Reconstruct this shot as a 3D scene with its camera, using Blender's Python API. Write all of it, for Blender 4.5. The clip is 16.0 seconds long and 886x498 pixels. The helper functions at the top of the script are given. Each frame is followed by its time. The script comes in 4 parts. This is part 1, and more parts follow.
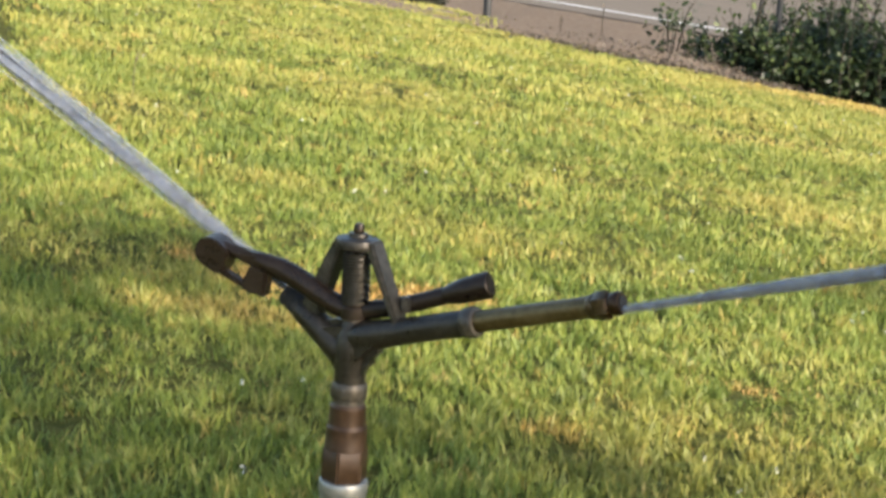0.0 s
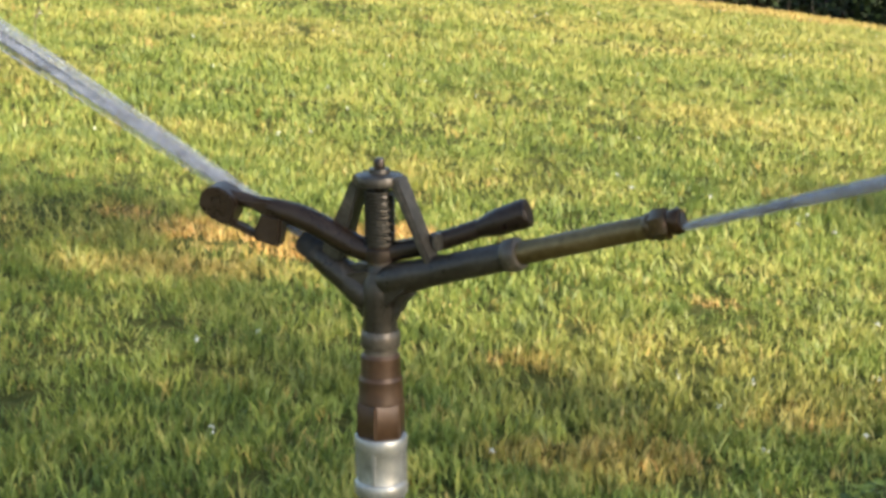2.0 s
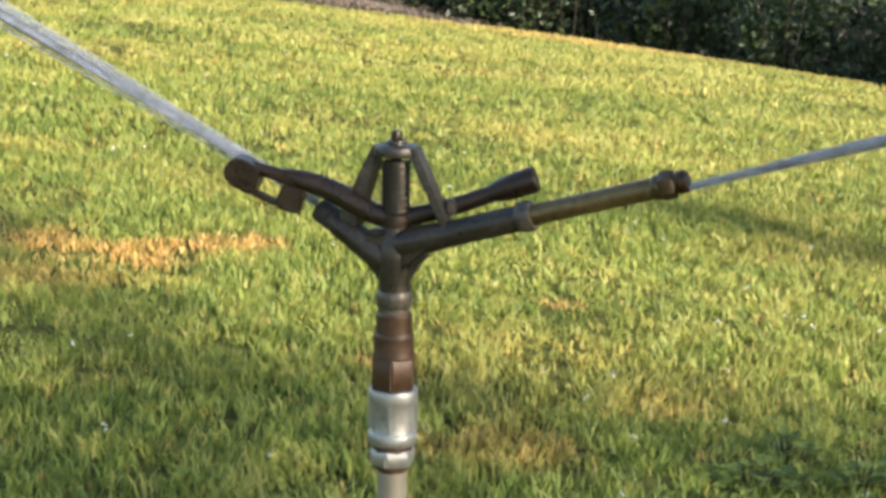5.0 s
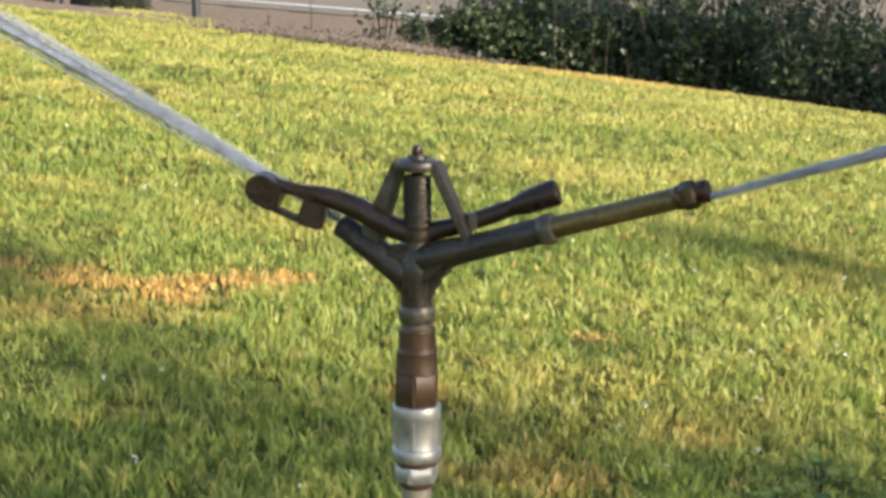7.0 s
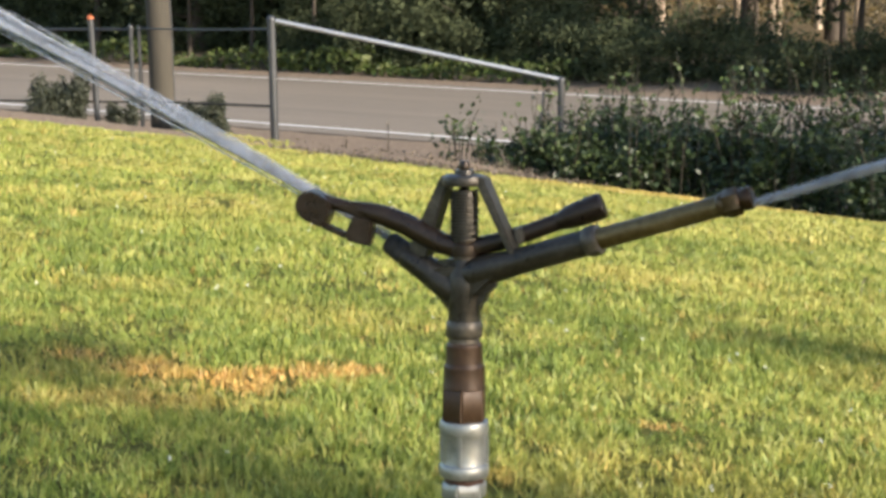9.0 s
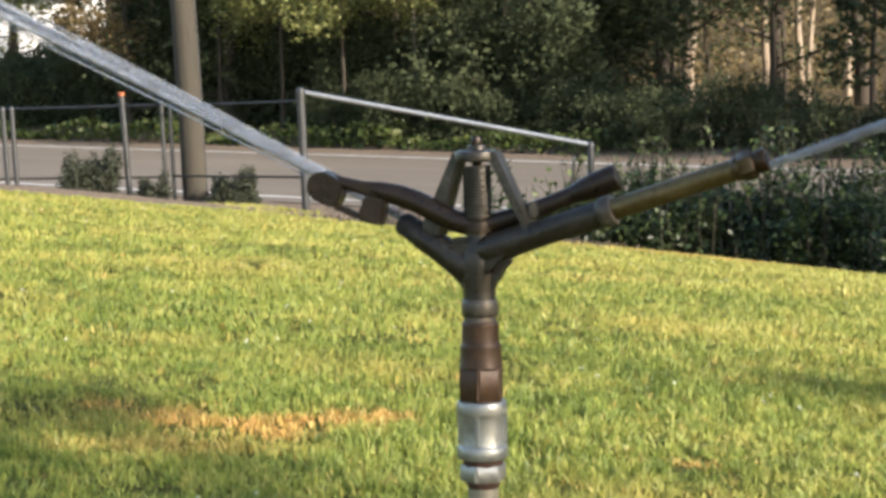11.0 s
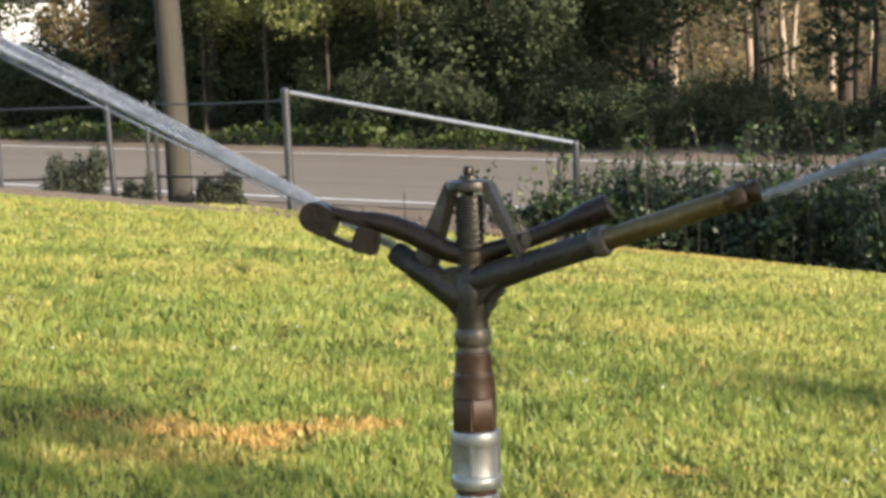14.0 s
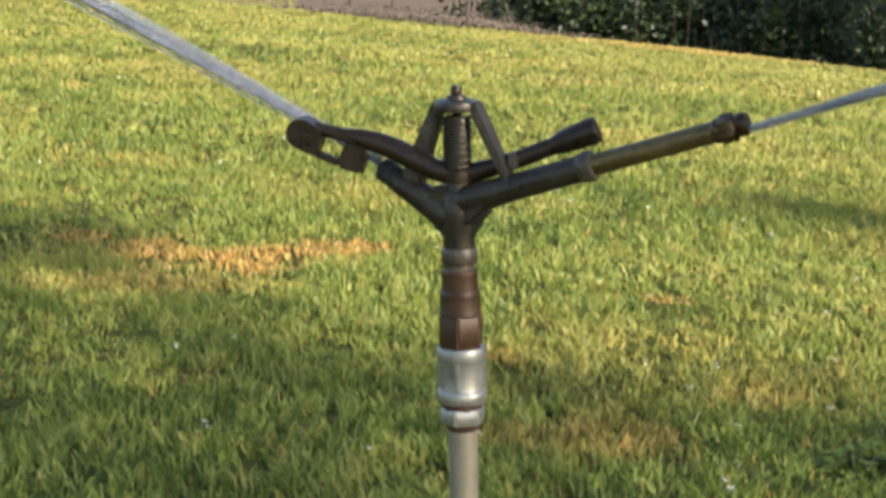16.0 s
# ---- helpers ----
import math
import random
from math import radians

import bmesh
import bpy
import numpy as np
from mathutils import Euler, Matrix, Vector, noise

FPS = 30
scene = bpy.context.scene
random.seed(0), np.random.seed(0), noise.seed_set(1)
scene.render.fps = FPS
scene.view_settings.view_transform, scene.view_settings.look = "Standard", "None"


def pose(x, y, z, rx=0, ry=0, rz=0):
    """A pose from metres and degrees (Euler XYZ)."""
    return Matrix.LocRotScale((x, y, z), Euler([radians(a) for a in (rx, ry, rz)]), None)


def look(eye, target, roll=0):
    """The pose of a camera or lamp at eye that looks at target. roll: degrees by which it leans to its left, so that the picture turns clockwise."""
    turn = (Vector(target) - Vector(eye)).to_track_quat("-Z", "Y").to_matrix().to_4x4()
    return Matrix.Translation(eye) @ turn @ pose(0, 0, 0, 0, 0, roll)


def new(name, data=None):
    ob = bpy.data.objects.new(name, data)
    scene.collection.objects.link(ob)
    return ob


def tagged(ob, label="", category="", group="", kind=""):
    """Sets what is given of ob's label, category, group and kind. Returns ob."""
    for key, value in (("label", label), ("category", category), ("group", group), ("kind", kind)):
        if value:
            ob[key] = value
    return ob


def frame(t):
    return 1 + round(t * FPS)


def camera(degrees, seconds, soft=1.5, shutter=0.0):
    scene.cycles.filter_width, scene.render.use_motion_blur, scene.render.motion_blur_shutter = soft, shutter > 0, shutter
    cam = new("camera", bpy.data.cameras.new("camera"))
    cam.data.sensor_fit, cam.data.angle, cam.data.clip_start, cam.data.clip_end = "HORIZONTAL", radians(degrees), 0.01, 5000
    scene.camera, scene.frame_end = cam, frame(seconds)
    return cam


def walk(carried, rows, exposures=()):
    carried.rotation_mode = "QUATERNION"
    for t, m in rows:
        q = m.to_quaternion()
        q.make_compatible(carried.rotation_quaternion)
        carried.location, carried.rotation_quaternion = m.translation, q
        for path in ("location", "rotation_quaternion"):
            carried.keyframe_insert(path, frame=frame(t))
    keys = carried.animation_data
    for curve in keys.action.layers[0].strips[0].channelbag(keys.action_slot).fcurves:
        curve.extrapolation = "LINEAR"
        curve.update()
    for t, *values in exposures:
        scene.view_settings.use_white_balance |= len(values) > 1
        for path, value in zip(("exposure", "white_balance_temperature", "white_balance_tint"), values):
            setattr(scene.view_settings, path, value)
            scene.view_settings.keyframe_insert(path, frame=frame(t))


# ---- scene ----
cam = camera(26.8, 16.0, soft=3.5)
PATH = [
    (0, (0.237, -1.498, 1.617), (0.025, 0.435, 1.148), 3.9),
    (0.5, (0.21, -1.458, 1.597), (0.02, 0.471, 1.105), 2.4),
    (1, (0.184, -1.422, 1.583), (0.031, 0.499, 1.047), 1.3),
    (1.5, (0.145, -1.393, 1.581), (0.014, 0.527, 1.038), 0.3),
    (2, (0.123, -1.395, 1.583), (0.022, 0.53, 1.05), -0.0),
    (2.5, (0.078, -1.422, 1.577), (0.117, 0.509, 1.058), 0.1),
    (3, (0.024, -1.472, 1.569), (0.11, 0.456, 1.046), 0.1),
    (3.5, (-0.032, -1.508, 1.567), (0.105, 0.423, 1.065), 0.9),
    (4, (-0.072, -1.527, 1.568), (0.101, 0.402, 1.069), 1.3),
    (4.5, (-0.077, -1.53, 1.565), (0.082, 0.4, 1.065), 1.4),
    (7, (-0.065, -1.534, 1.538), (0.045, 0.41, 1.083), 0.4),
    (7.5, (-0.062, -1.536, 1.517), (0.027, 0.416, 1.09), 0.5),
    (8, (-0.061, -1.545, 1.503), (0.018, 0.411, 1.095), 0.3),
    (8.5, (-0.047, -1.557, 1.471), (0.025, 0.409, 1.112), 0.3),
    (9, (-0.039, -1.568, 1.442), (-0.013, 0.407, 1.127), 0.0),
    (9.5, (-0.033, -1.567, 1.415), (-0.01, 0.415, 1.145), -0.2),
    (12, (-0.019, -1.555, 1.342), (-0.046, 0.433, 1.126), -1.8),
    (12.5, (-0.018, -1.551, 1.346), (-0.031, 0.439, 1.148), -1.6),
    (13, (-0.018, -1.544, 1.344), (-0.013, 0.447, 1.15), -1.7),
    (13.5, (-0.023, -1.546, 1.351), (-0.022, 0.444, 1.154), -1.6),
    (14, (-0.028, -1.558, 1.384), (-0.022, 0.428, 1.147), -1.6),
    (14.5, (-0.034, -1.557, 1.419), (-0.026, 0.421, 1.12), -1.1),
    (15, (-0.031, -1.571, 1.45), (-0.018, 0.399, 1.108), -1.6),
    (15.5, (-0.025, -1.57, 1.475), (-0.013, 0.389, 1.073), -1.2),
    (16, (-0.025, -1.54, 1.504), (-0.011, 0.402, 1.03), -1.2),
]
EXPOSURE = [(0, 1.14), (2.5, 1.27), (4.5, 1.30), (8.5, 1.16), (12, 1.10), (16, 1.01)]
walk(cam, [(t, look(e, g, r)) for t, e, g, r in PATH], EXPOSURE)

# sun stands behind the camera's right shoulder, low
SUN_AZ, SUN_EL = 130.0, 22.0
sun_dir = Vector((math.sin(radians(SUN_AZ)) * math.cos(radians(SUN_EL)), math.cos(radians(SUN_AZ)) * math.cos(radians(SUN_EL)), math.sin(radians(SUN_EL))))
world = bpy.data.worlds.new("sky")
scene.world = world
world.use_nodes = True
sky = world.node_tree.nodes.new("ShaderNodeTexSky")
sky.sky_type, sky.sun_disc, sky.sun_elevation, sky.sun_rotation = "NISHITA", False, radians(SUN_EL), radians(SUN_AZ)
world.node_tree.links.new(sky.outputs[0], world.node_tree.nodes["Background"].inputs[0])
world.node_tree.nodes["Background"].inputs[1].default_value = 0.15
sun = new("sun", bpy.data.lights.new("sun", "SUN"))
sun.data.energy, sun.data.angle, sun.data.color = 5.0, radians(0.8), (1.0, 0.88, 0.76)
sun.matrix_world = look(sun_dir * 50, (0, 0, 0))

# ---- materials ----


def nodes_of(name):
    m = bpy.data.materials.new(name)
    m.use_nodes = True
    return m, m.node_tree.nodes, m.node_tree.links, m.node_tree.nodes["Principled BSDF"]


def ramp(nd, stops):
    r = nd.new("ShaderNodeValToRGB")
    el = r.color_ramp.elements
    while len(el) < len(stops):
        el.new(0.5)
    for e, (p, c) in zip(el, stops):
        e.position, e.color = p, (*c, 1)
    return r


def surface(name, stops, scale=8.0, fine=60.0, rough=(0.5, 0.8), metal=0.0, bump=0.3, dist=0.004, stretch=(1, 1, 1), spec=0.5):
    """Two scales of noise drive colour, roughness and relief."""
    m, nd, ln, p = nodes_of(name)
    tc = nd.new("ShaderNodeTexCoord")
    mp = nd.new("ShaderNodeMapping")
    mp.inputs["Scale"].default_value = stretch
    ln.new(tc.outputs["Object"], mp.inputs[0])
    a, b = nd.new("ShaderNodeTexNoise"), nd.new("ShaderNodeTexNoise")
    for n, s, d in ((a, scale, 5), (b, fine, 4)):
        n.inputs["Scale"].default_value, n.inputs["Detail"].default_value, n.inputs["Roughness"].default_value = s, d, 0.6
        ln.new(mp.outputs[0], n.inputs["Vector"])
    mix = nd.new("ShaderNodeMath")
    mix.operation = "MULTIPLY_ADD"
    mix.inputs[1].default_value = 0.45
    ln.new(b.outputs[0], mix.inputs[0])
    half = nd.new("ShaderNodeMath")
    half.operation = "MULTIPLY"
    half.inputs[1].default_value = 0.55
    ln.new(a.outputs[0], half.inputs[0])
    ln.new(half.outputs[0], mix.inputs[2])
    r = ramp(nd, stops)
    ln.new(mix.outputs[0], r.inputs[0])
    ln.new(r.outputs[0], p.inputs["Base Color"])
    rr = nd.new("ShaderNodeMapRange")
    rr.inputs[1].default_value, rr.inputs[2].default_value, rr.inputs[3].default_value, rr.inputs[4].default_value = 0.3, 0.7, rough[0], rough[1]
    ln.new(mix.outputs[0], rr.inputs[0])
    ln.new(rr.outputs[0], p.inputs["Roughness"])
    p.inputs["Metallic"].default_value = metal
    p.inputs["Specular IOR Level"].default_value = spec
    bu = nd.new("ShaderNodeBump")
    bu.inputs["Strength"].default_value, bu.inputs["Distance"].default_value = bump, dist
    ln.new(mix.outputs[0], bu.inputs["Height"])
    ln.new(bu.outputs[0], p.inputs["Normal"])
    return m


def leaf_material(name, stops, trans=0.3, attr="", dry=(), rough=0.5, tone=""):
    """Thin leaves or blades: colour by island, light passing through."""
    m, nd, ln, p = nodes_of(name)
    g = nd.new("ShaderNodeNewGeometry")
    r = ramp(nd, stops)
    ln.new(g.outputs["Random Per Island"], r.inputs[0])
    col = r.outputs[0]
    if tone:
        ta = nd.new("ShaderNodeAttribute")
        ta.attribute_name = tone
        ma = nd.new("ShaderNodeMath")
        ma.operation = "MULTIPLY_ADD"
        ma.inputs[1].default_value = 0.4
        ln.new(g.outputs["Random Per Island"], ma.inputs[0])
        ln.new(ta.outputs["Fac"], ma.inputs[2])
        ln.new(ma.outputs[0], r.inputs[0])
    if attr:
        at = nd.new("ShaderNodeAttribute")
        at.attribute_name = attr
        d = ramp(nd, dry)
        ln.new(g.outputs["Random Per Island"], d.inputs[0])
        mx = nd.new("ShaderNodeMix")
        mx.data_type = "RGBA"
        ln.new(at.outputs["Fac"], mx.inputs["Factor"])
        ln.new(col, mx.inputs["A"])
        ln.new(d.outputs[0], mx.inputs["B"])
        col = mx.outputs["Result"]
    ln.new(col, p.inputs["Base Color"])
    p.inputs["Roughness"].default_value = rough
    p.inputs["Specular IOR Level"].default_value = 0.35
    t = nd.new("ShaderNodeBsdfTranslucent")
    ln.new(col, t.inputs[0])
    s = nd.new("ShaderNodeMixShader")
    s.inputs[0].default_value = trans
    ln.new(p.outputs[0], s.inputs[1])
    ln.new(t.outputs[0], s.inputs[2])
    ln.new(s.outputs[0], nd["Material Output"].inputs[0])
    return m


BRONZE = surface("weathered bronze", [(0.25, (0.0130, 0.0112, 0.0088)), (0.5, (0.0350, 0.0300, 0.0232)), (0.75, (0.0800, 0.0700, 0.0560))], 28, 220, (0.18, 0.5), 0.5, 0.6, 0.0016)
DARKBRONZE = surface("dark oiled bronze", [(0.25, (0.0108, 0.0074, 0.00532)), (0.5, (0.0252, 0.0166, 0.0106)), (0.75, (0.0432, 0.0296, 0.019))], 30, 200, (0.18, 0.5), 0.5, 0.6, 0.0016)
BRASS = surface("tarnished brass tube", [(0.25, (0.060, 0.040, 0.016)), (0.5, (0.135, 0.098, 0.043)), (0.75, (0.225, 0.175, 0.090))], 20, 160, (0.28, 0.5), 0.7, 0.2, 0.0006)
RUSTBROWN = surface("brown wet bronze sleeve", [(0.25, (0.018, 0.0088, 0.0037)), (0.5, (0.047, 0.0225, 0.0086)), (0.75, (0.088, 0.049, 0.0225))], 25, 180, (0.36, 0.6), 0.3, 0.3, 0.001)
GALV = surface("galvanised steel", [(0.25, (0.17, 0.172, 0.168)), (0.5, (0.29, 0.29, 0.275)), (0.75, (0.42, 0.41, 0.37))], 40, 260, (0.28, 0.52), 0.65, 0.25, 0.0008)
PIPEMAT = surface("aged zinc pipe", [(0.25, (0.156, 0.138, 0.102)), (0.5, (0.24, 0.216, 0.168)), (0.75, (0.3, 0.282, 0.24))], 14, 120, (0.4, 0.6), 0.4, 0.2, 0.0008, (1, 1, 0.25))
RUST = surface("rust", [(0.3, (0.020, 0.0078, 0.0040)), (0.6, (0.055, 0.022, 0.0105))], 60, 300, (0.6, 0.85), 0.1, 0.4, 0.001)
DULLBRASS = surface("dull worn brass", [(0.25, (0.030, 0.019, 0.009)), (0.5, (0.078, 0.052, 0.025)), (0.75, (0.16, 0.115, 0.06))], 34, 220, (0.24, 0.48), 0.65, 0.4, 0.0008)
COPPER = surface("coppery worn rim", [(0.25, (0.0165, 0.0097, 0.0056)), (0.5, (0.0413, 0.0232, 0.0120)), (0.75, (0.0975, 0.0540, 0.0270))], 40, 240, (0.25, 0.45), 0.7, 0.3, 0.0008)
WORN = surface("worn bronze rim", [(0.25, (0.032, 0.027, 0.021)), (0.5, (0.085, 0.072, 0.057)), (0.75, (0.18, 0.157, 0.128))], 45, 240, (0.3, 0.55), 0.55, 0.4, 0.0008)
BLACK = surface("black plastic", [(0.3, (0.008, 0.008, 0.008)), (0.7, (0.02, 0.019, 0.018))], 30, 200, (0.65, 0.85), 0, 0.1, 0.0005)
# lighter version of the bronze for both bridge straps
STRAPMETAL = surface("pale bronze strap", [(0.25, (0.019, 0.0165, 0.0135)), (0.5, (0.055, 0.049, 0.040)), (0.75, (0.125, 0.112, 0.092))], 30, 220, (0.25, 0.5), 0.5, 0.5, 0.0012)
STEEL = surface("spring steel", [(0.3, (0.04, 0.035, 0.03)), (0.7, (0.11, 0.1, 0.085))], 40, 200, (0.3, 0.5), 0.8, 0.2, 0.0005)
# post zinc is darkened as if backlit; rail zinc is lightened to paint its sun glint
FENCEMETAL = surface("fence zinc", [(0.3, (0.036, 0.038, 0.039)), (0.6, (0.062, 0.064, 0.064)), (0.8, (0.084, 0.085, 0.082))], 5, 60, (0.35, 0.55), 0.5, 0.2, 0.002)
GLINTZINC = surface("zinc with painted glint", [(0.3, (0.30, 0.31, 0.32)), (0.6, (0.42, 0.43, 0.43)), (0.8, (0.52, 0.52, 0.50))], 5, 60, (0.28, 0.42), 0.7, 0.15, 0.001)
# weathered wood, its colours lowered to stand in for shade and haze
WOODPOLE = surface("grey weathered pole", [(0.25, (0.021, 0.017, 0.0115)), (0.5, (0.042, 0.036, 0.0245)), (0.75, (0.072, 0.061, 0.043))], 4, 30, (0.8, 0.95), 0, 0.6, 0.01, (3, 3, 0.2))
ASPHALT = surface("worn asphalt", [(0.3, (0.112, 0.090, 0.064)), (0.5, (0.160, 0.130, 0.095)), (0.7, (0.210, 0.172, 0.128))], 1.1, 30, (0.8, 0.95), 0, 0.4, 0.006)
lanes = ASPHALT.node_tree.nodes["Mapping"]
lanes.vector_type = "TEXTURE"
lanes.inputs["Rotation"].default_value, lanes.inputs["Scale"].default_value = (0, 0, math.atan2(-0.616, 0.788)), (9.0, 0.8, 1.0)
PAINT = surface("road paint", [(0.3, (0.5, 0.48, 0.44)), (0.7, (0.75, 0.73, 0.68))], 2, 25, (0.6, 0.8), 0, 0.2, 0.002)
BARK = surface("brown bark", [(0.25, (0.0210, 0.0156, 0.0108)), (0.5, (0.0510, 0.0390, 0.0270)), (0.8, (0.0960, 0.0750, 0.0540))], 3, 25, (0.85, 0.98), 0, 0.8, 0.02, (2, 2, 0.4))
PALEBARK = surface("pale bark", [(0.2, (0.10, 0.072, 0.046)), (0.42, (0.26, 0.20, 0.14)), (0.75, (0.46, 0.385, 0.285))], 2.2, 14, (0.75, 0.9), 0, 0.5, 0.01, (2, 2, 0.7))
CANE = surface("bramble cane", [(0.3, (0.022, 0.017, 0.009)), (0.7, (0.055, 0.042, 0.023))], 20, 80, (0.6, 0.8), 0, 0.2, 0.001)
WHITEWALL = surface("white siding", [(0.3, (0.72, 0.71, 0.68)), (0.7, (0.84, 0.83, 0.8))], 1, 12, (0.6, 0.75), 0, 0.2, 0.004)
SHINGLE = surface("grey shingle", [(0.3, (0.09, 0.085, 0.08)), (0.7, (0.2, 0.19, 0.18))], 2, 20, (0.8, 0.95), 0, 0.5, 0.01)
GLASSDARK = surface("dark window glass", [(0.3, (0.015, 0.016, 0.018)), (0.7, (0.03, 0.03, 0.032))], 2, 10, (0.05, 0.12), 0, 0.02, 0.001)
ORANGE = surface("orange marker paint", [(0.3, (0.275, 0.066, 0.0165)), (0.7, (0.385, 0.11, 0.033))], 10, 50, (0.5, 0.7), 0, 0.1, 0.001)

GRASS = leaf_material("lawn blades", [(0.0, (0.096, 0.145, 0.031)), (0.3, (0.169, 0.225, 0.045)), (0.65, (0.286, 0.325, 0.068)), (1.0, (0.436, 0.41, 0.115))], 0.30, "dry",
                      [(0.0, (0.43, 0.235, 0.070)), (0.5, (0.66, 0.385, 0.115)), (1.0, (0.78, 0.53, 0.20))], 0.5, "tone")
WEED = leaf_material("roadside weeds", [(0.0, (0.034, 0.054, 0.013)), (0.5, (0.066, 0.094, 0.022)), (1.0, (0.112, 0.130, 0.038))], 0.3)
DRYWEED = leaf_material("dry stalks", [(0.0, (0.055, 0.043, 0.031)), (0.5, (0.105, 0.084, 0.060)), (1.0, (0.165, 0.135, 0.095))], 0.2)
BRAMBLE = leaf_material("bramble leaves", [(0.0, (0.013, 0.022, 0.008)), (0.6, (0.035, 0.056, 0.018)), (1.0, (0.085, 0.112, 0.038))], 0.22, rough=0.42)
# lighter copy of the bramble leaves, standing in for sun on the sprays
LITSPRAY = leaf_material("bramble sprays coloured sunlit", [(0.0, (0.034, 0.056, 0.015)), (0.6, (0.070, 0.102, 0.029)), (1.0, (0.125, 0.155, 0.056))], 0.25, rough=0.42)
GREYSHRUB = leaf_material("grey green shrub leaves", [(0.0, (0.026, 0.030, 0.017)), (0.6, (0.048, 0.055, 0.032)), (1.0, (0.080, 0.085, 0.054))], 0.15)
DARKLEAF = leaf_material("dark woodland leaves", [(0.0, (0.034, 0.044, 0.020)), (0.6, (0.056, 0.070, 0.030)), (1.0, (0.078, 0.090, 0.038))], 0.25, rough=0.9)
LIMELEAF = leaf_material("yellow green leaves", [(0.0, (0.10, 0.115, 0.035)), (0.5, (0.19, 0.20, 0.060)), (1.0, (0.29, 0.285, 0.10))], 0.40)
BROWNLEAF = leaf_material("brown leaves", [(0.0, (0.072, 0.054, 0.024)), (0.5, (0.14, 0.106, 0.045)), (1.0, (0.23, 0.170, 0.075))], 0.35)

LAWNWEED = leaf_material("lawn weed leaves", [(0.0, (0.080, 0.120, 0.022)), (0.6, (0.140, 0.190, 0.036)), (1.0, (0.230, 0.270, 0.060))], 0.3, rough=0.55)
# white colour for the specks that stand in for dew glints
GLINT = leaf_material("white painted glints", [(0.0, (0.6, 0.6, 0.52)), (1.0, (0.8, 0.8, 0.74))], 0.2)

WATER, nd, ln, p = nodes_of("aerated water")
p.inputs["Base Color"].default_value = (0.42, 0.46, 0.52, 1)
p.inputs["Roughness"].default_value = 0.25
p.inputs["IOR"].default_value = 1.33
tr = nd.new("ShaderNodeBsdfTransparent")
nz = nd.new("ShaderNodeTexNoise")
nz.inputs["Scale"].default_value, nz.inputs["Detail"].default_value = 60, 4
tcw = nd.new("ShaderNodeTexCoord")
ln.new(tcw.outputs["Object"], nz.inputs["Vector"])
mr = nd.new("ShaderNodeMapRange")
mr.inputs[1].default_value, mr.inputs[2].default_value, mr.inputs[3].default_value, mr.inputs[4].default_value = 0.3, 0.7, 0.68, 0.90
ln.new(nz.outputs[0], mr.inputs[0])
ms = nd.new("ShaderNodeMixShader")
ln.new(mr.outputs[0], ms.inputs[0])
ln.new(p.outputs[0], ms.inputs[1])
ln.new(tr.outputs[0], ms.inputs[2])
ln.new(ms.outputs[0], nd["Material Output"].inputs[0])

# ground: lawn soil and thatch, dirt verge, dry field past the wood; chosen by place on the sheet
GROUND, nd, ln, p = nodes_of("lawn soil, verge and field")
vc = nd.new("ShaderNodeAttribute")
vc.attribute_name = "zone"
tc = nd.new("ShaderNodeTexCoord")
n1, n2 = nd.new("ShaderNodeTexNoise"), nd.new("ShaderNodeTexNoise")
n1.inputs["Scale"].default_value, n1.inputs["Detail"].default_value = 1.3, 6
n2.inputs["Scale"].default_value, n2.inputs["Detail"].default_value = 38, 5
for n in (n1, n2):
    ln.new(tc.outputs["Object"], n.inputs["Vector"])
avg = nd.new("ShaderNodeMath")
avg.operation = "MULTIPLY_ADD"
avg.inputs[1].default_value, avg.inputs[2].default_value = 0.6, 0.2
ln.new(n2.outputs[0], avg.inputs[0])
p.inputs["Specular IOR Level"].default_value = 0.05
rl = ramp(nd, [(0.3, (0.030, 0.034, 0.010)), (0.5, (0.075, 0.078, 0.020)), (0.7, (0.15, 0.145, 0.040))])
rv = ramp(nd, [(0.3, (0.09, 0.065, 0.045)), (0.5, (0.19, 0.145, 0.105)), (0.7, (0.30, 0.24, 0.18))])
rf = ramp(nd, [(0.3, (0.06, 0.042, 0.020)), (0.5, (0.12, 0.086, 0.042)), (0.7, (0.20, 0.15, 0.078))])
for r in (rl, rv, rf):
    ln.new(avg.outputs[0], r.inputs[0])
sx = nd.new("ShaderNodeSeparateXYZ")
ln.new(vc.outputs["Vector"], sx.inputs[0])
m1, m2 = nd.new("ShaderNodeMix"), nd.new("ShaderNodeMix")
m1.data_type = m2.data_type = "RGBA"
ln.new(sx.outputs[0], m1.inputs["Factor"])
ln.new(rl.outputs[0], m1.inputs["A"])
ln.new(rv.outputs[0], m1.inputs["B"])
ln.new(sx.outputs[1], m2.inputs["Factor"])
ln.new(m1.outputs["Result"], m2.inputs["A"])
ln.new(rf.outputs[0], m2.inputs["B"])
ln.new(m2.outputs["Result"], p.inputs["Base Color"])
p.inputs["Roughness"].default_value = 0.95
bu = nd.new("ShaderNodeBump")
bu.inputs["Strength"].default_value, bu.inputs["Distance"].default_value = 0.7, 0.02
ln.new(n2.outputs[0], bu.inputs["Height"])
ln.new(bu.outputs[0], p.inputs["Normal"])

# ---- helpers for building ----
rng = np.random.default_rng(7)
ROAD_U, ROAD_N = np.array((0.788, -0.616)), np.array((0.616, 0.788))
ROAD_Z = -0.75


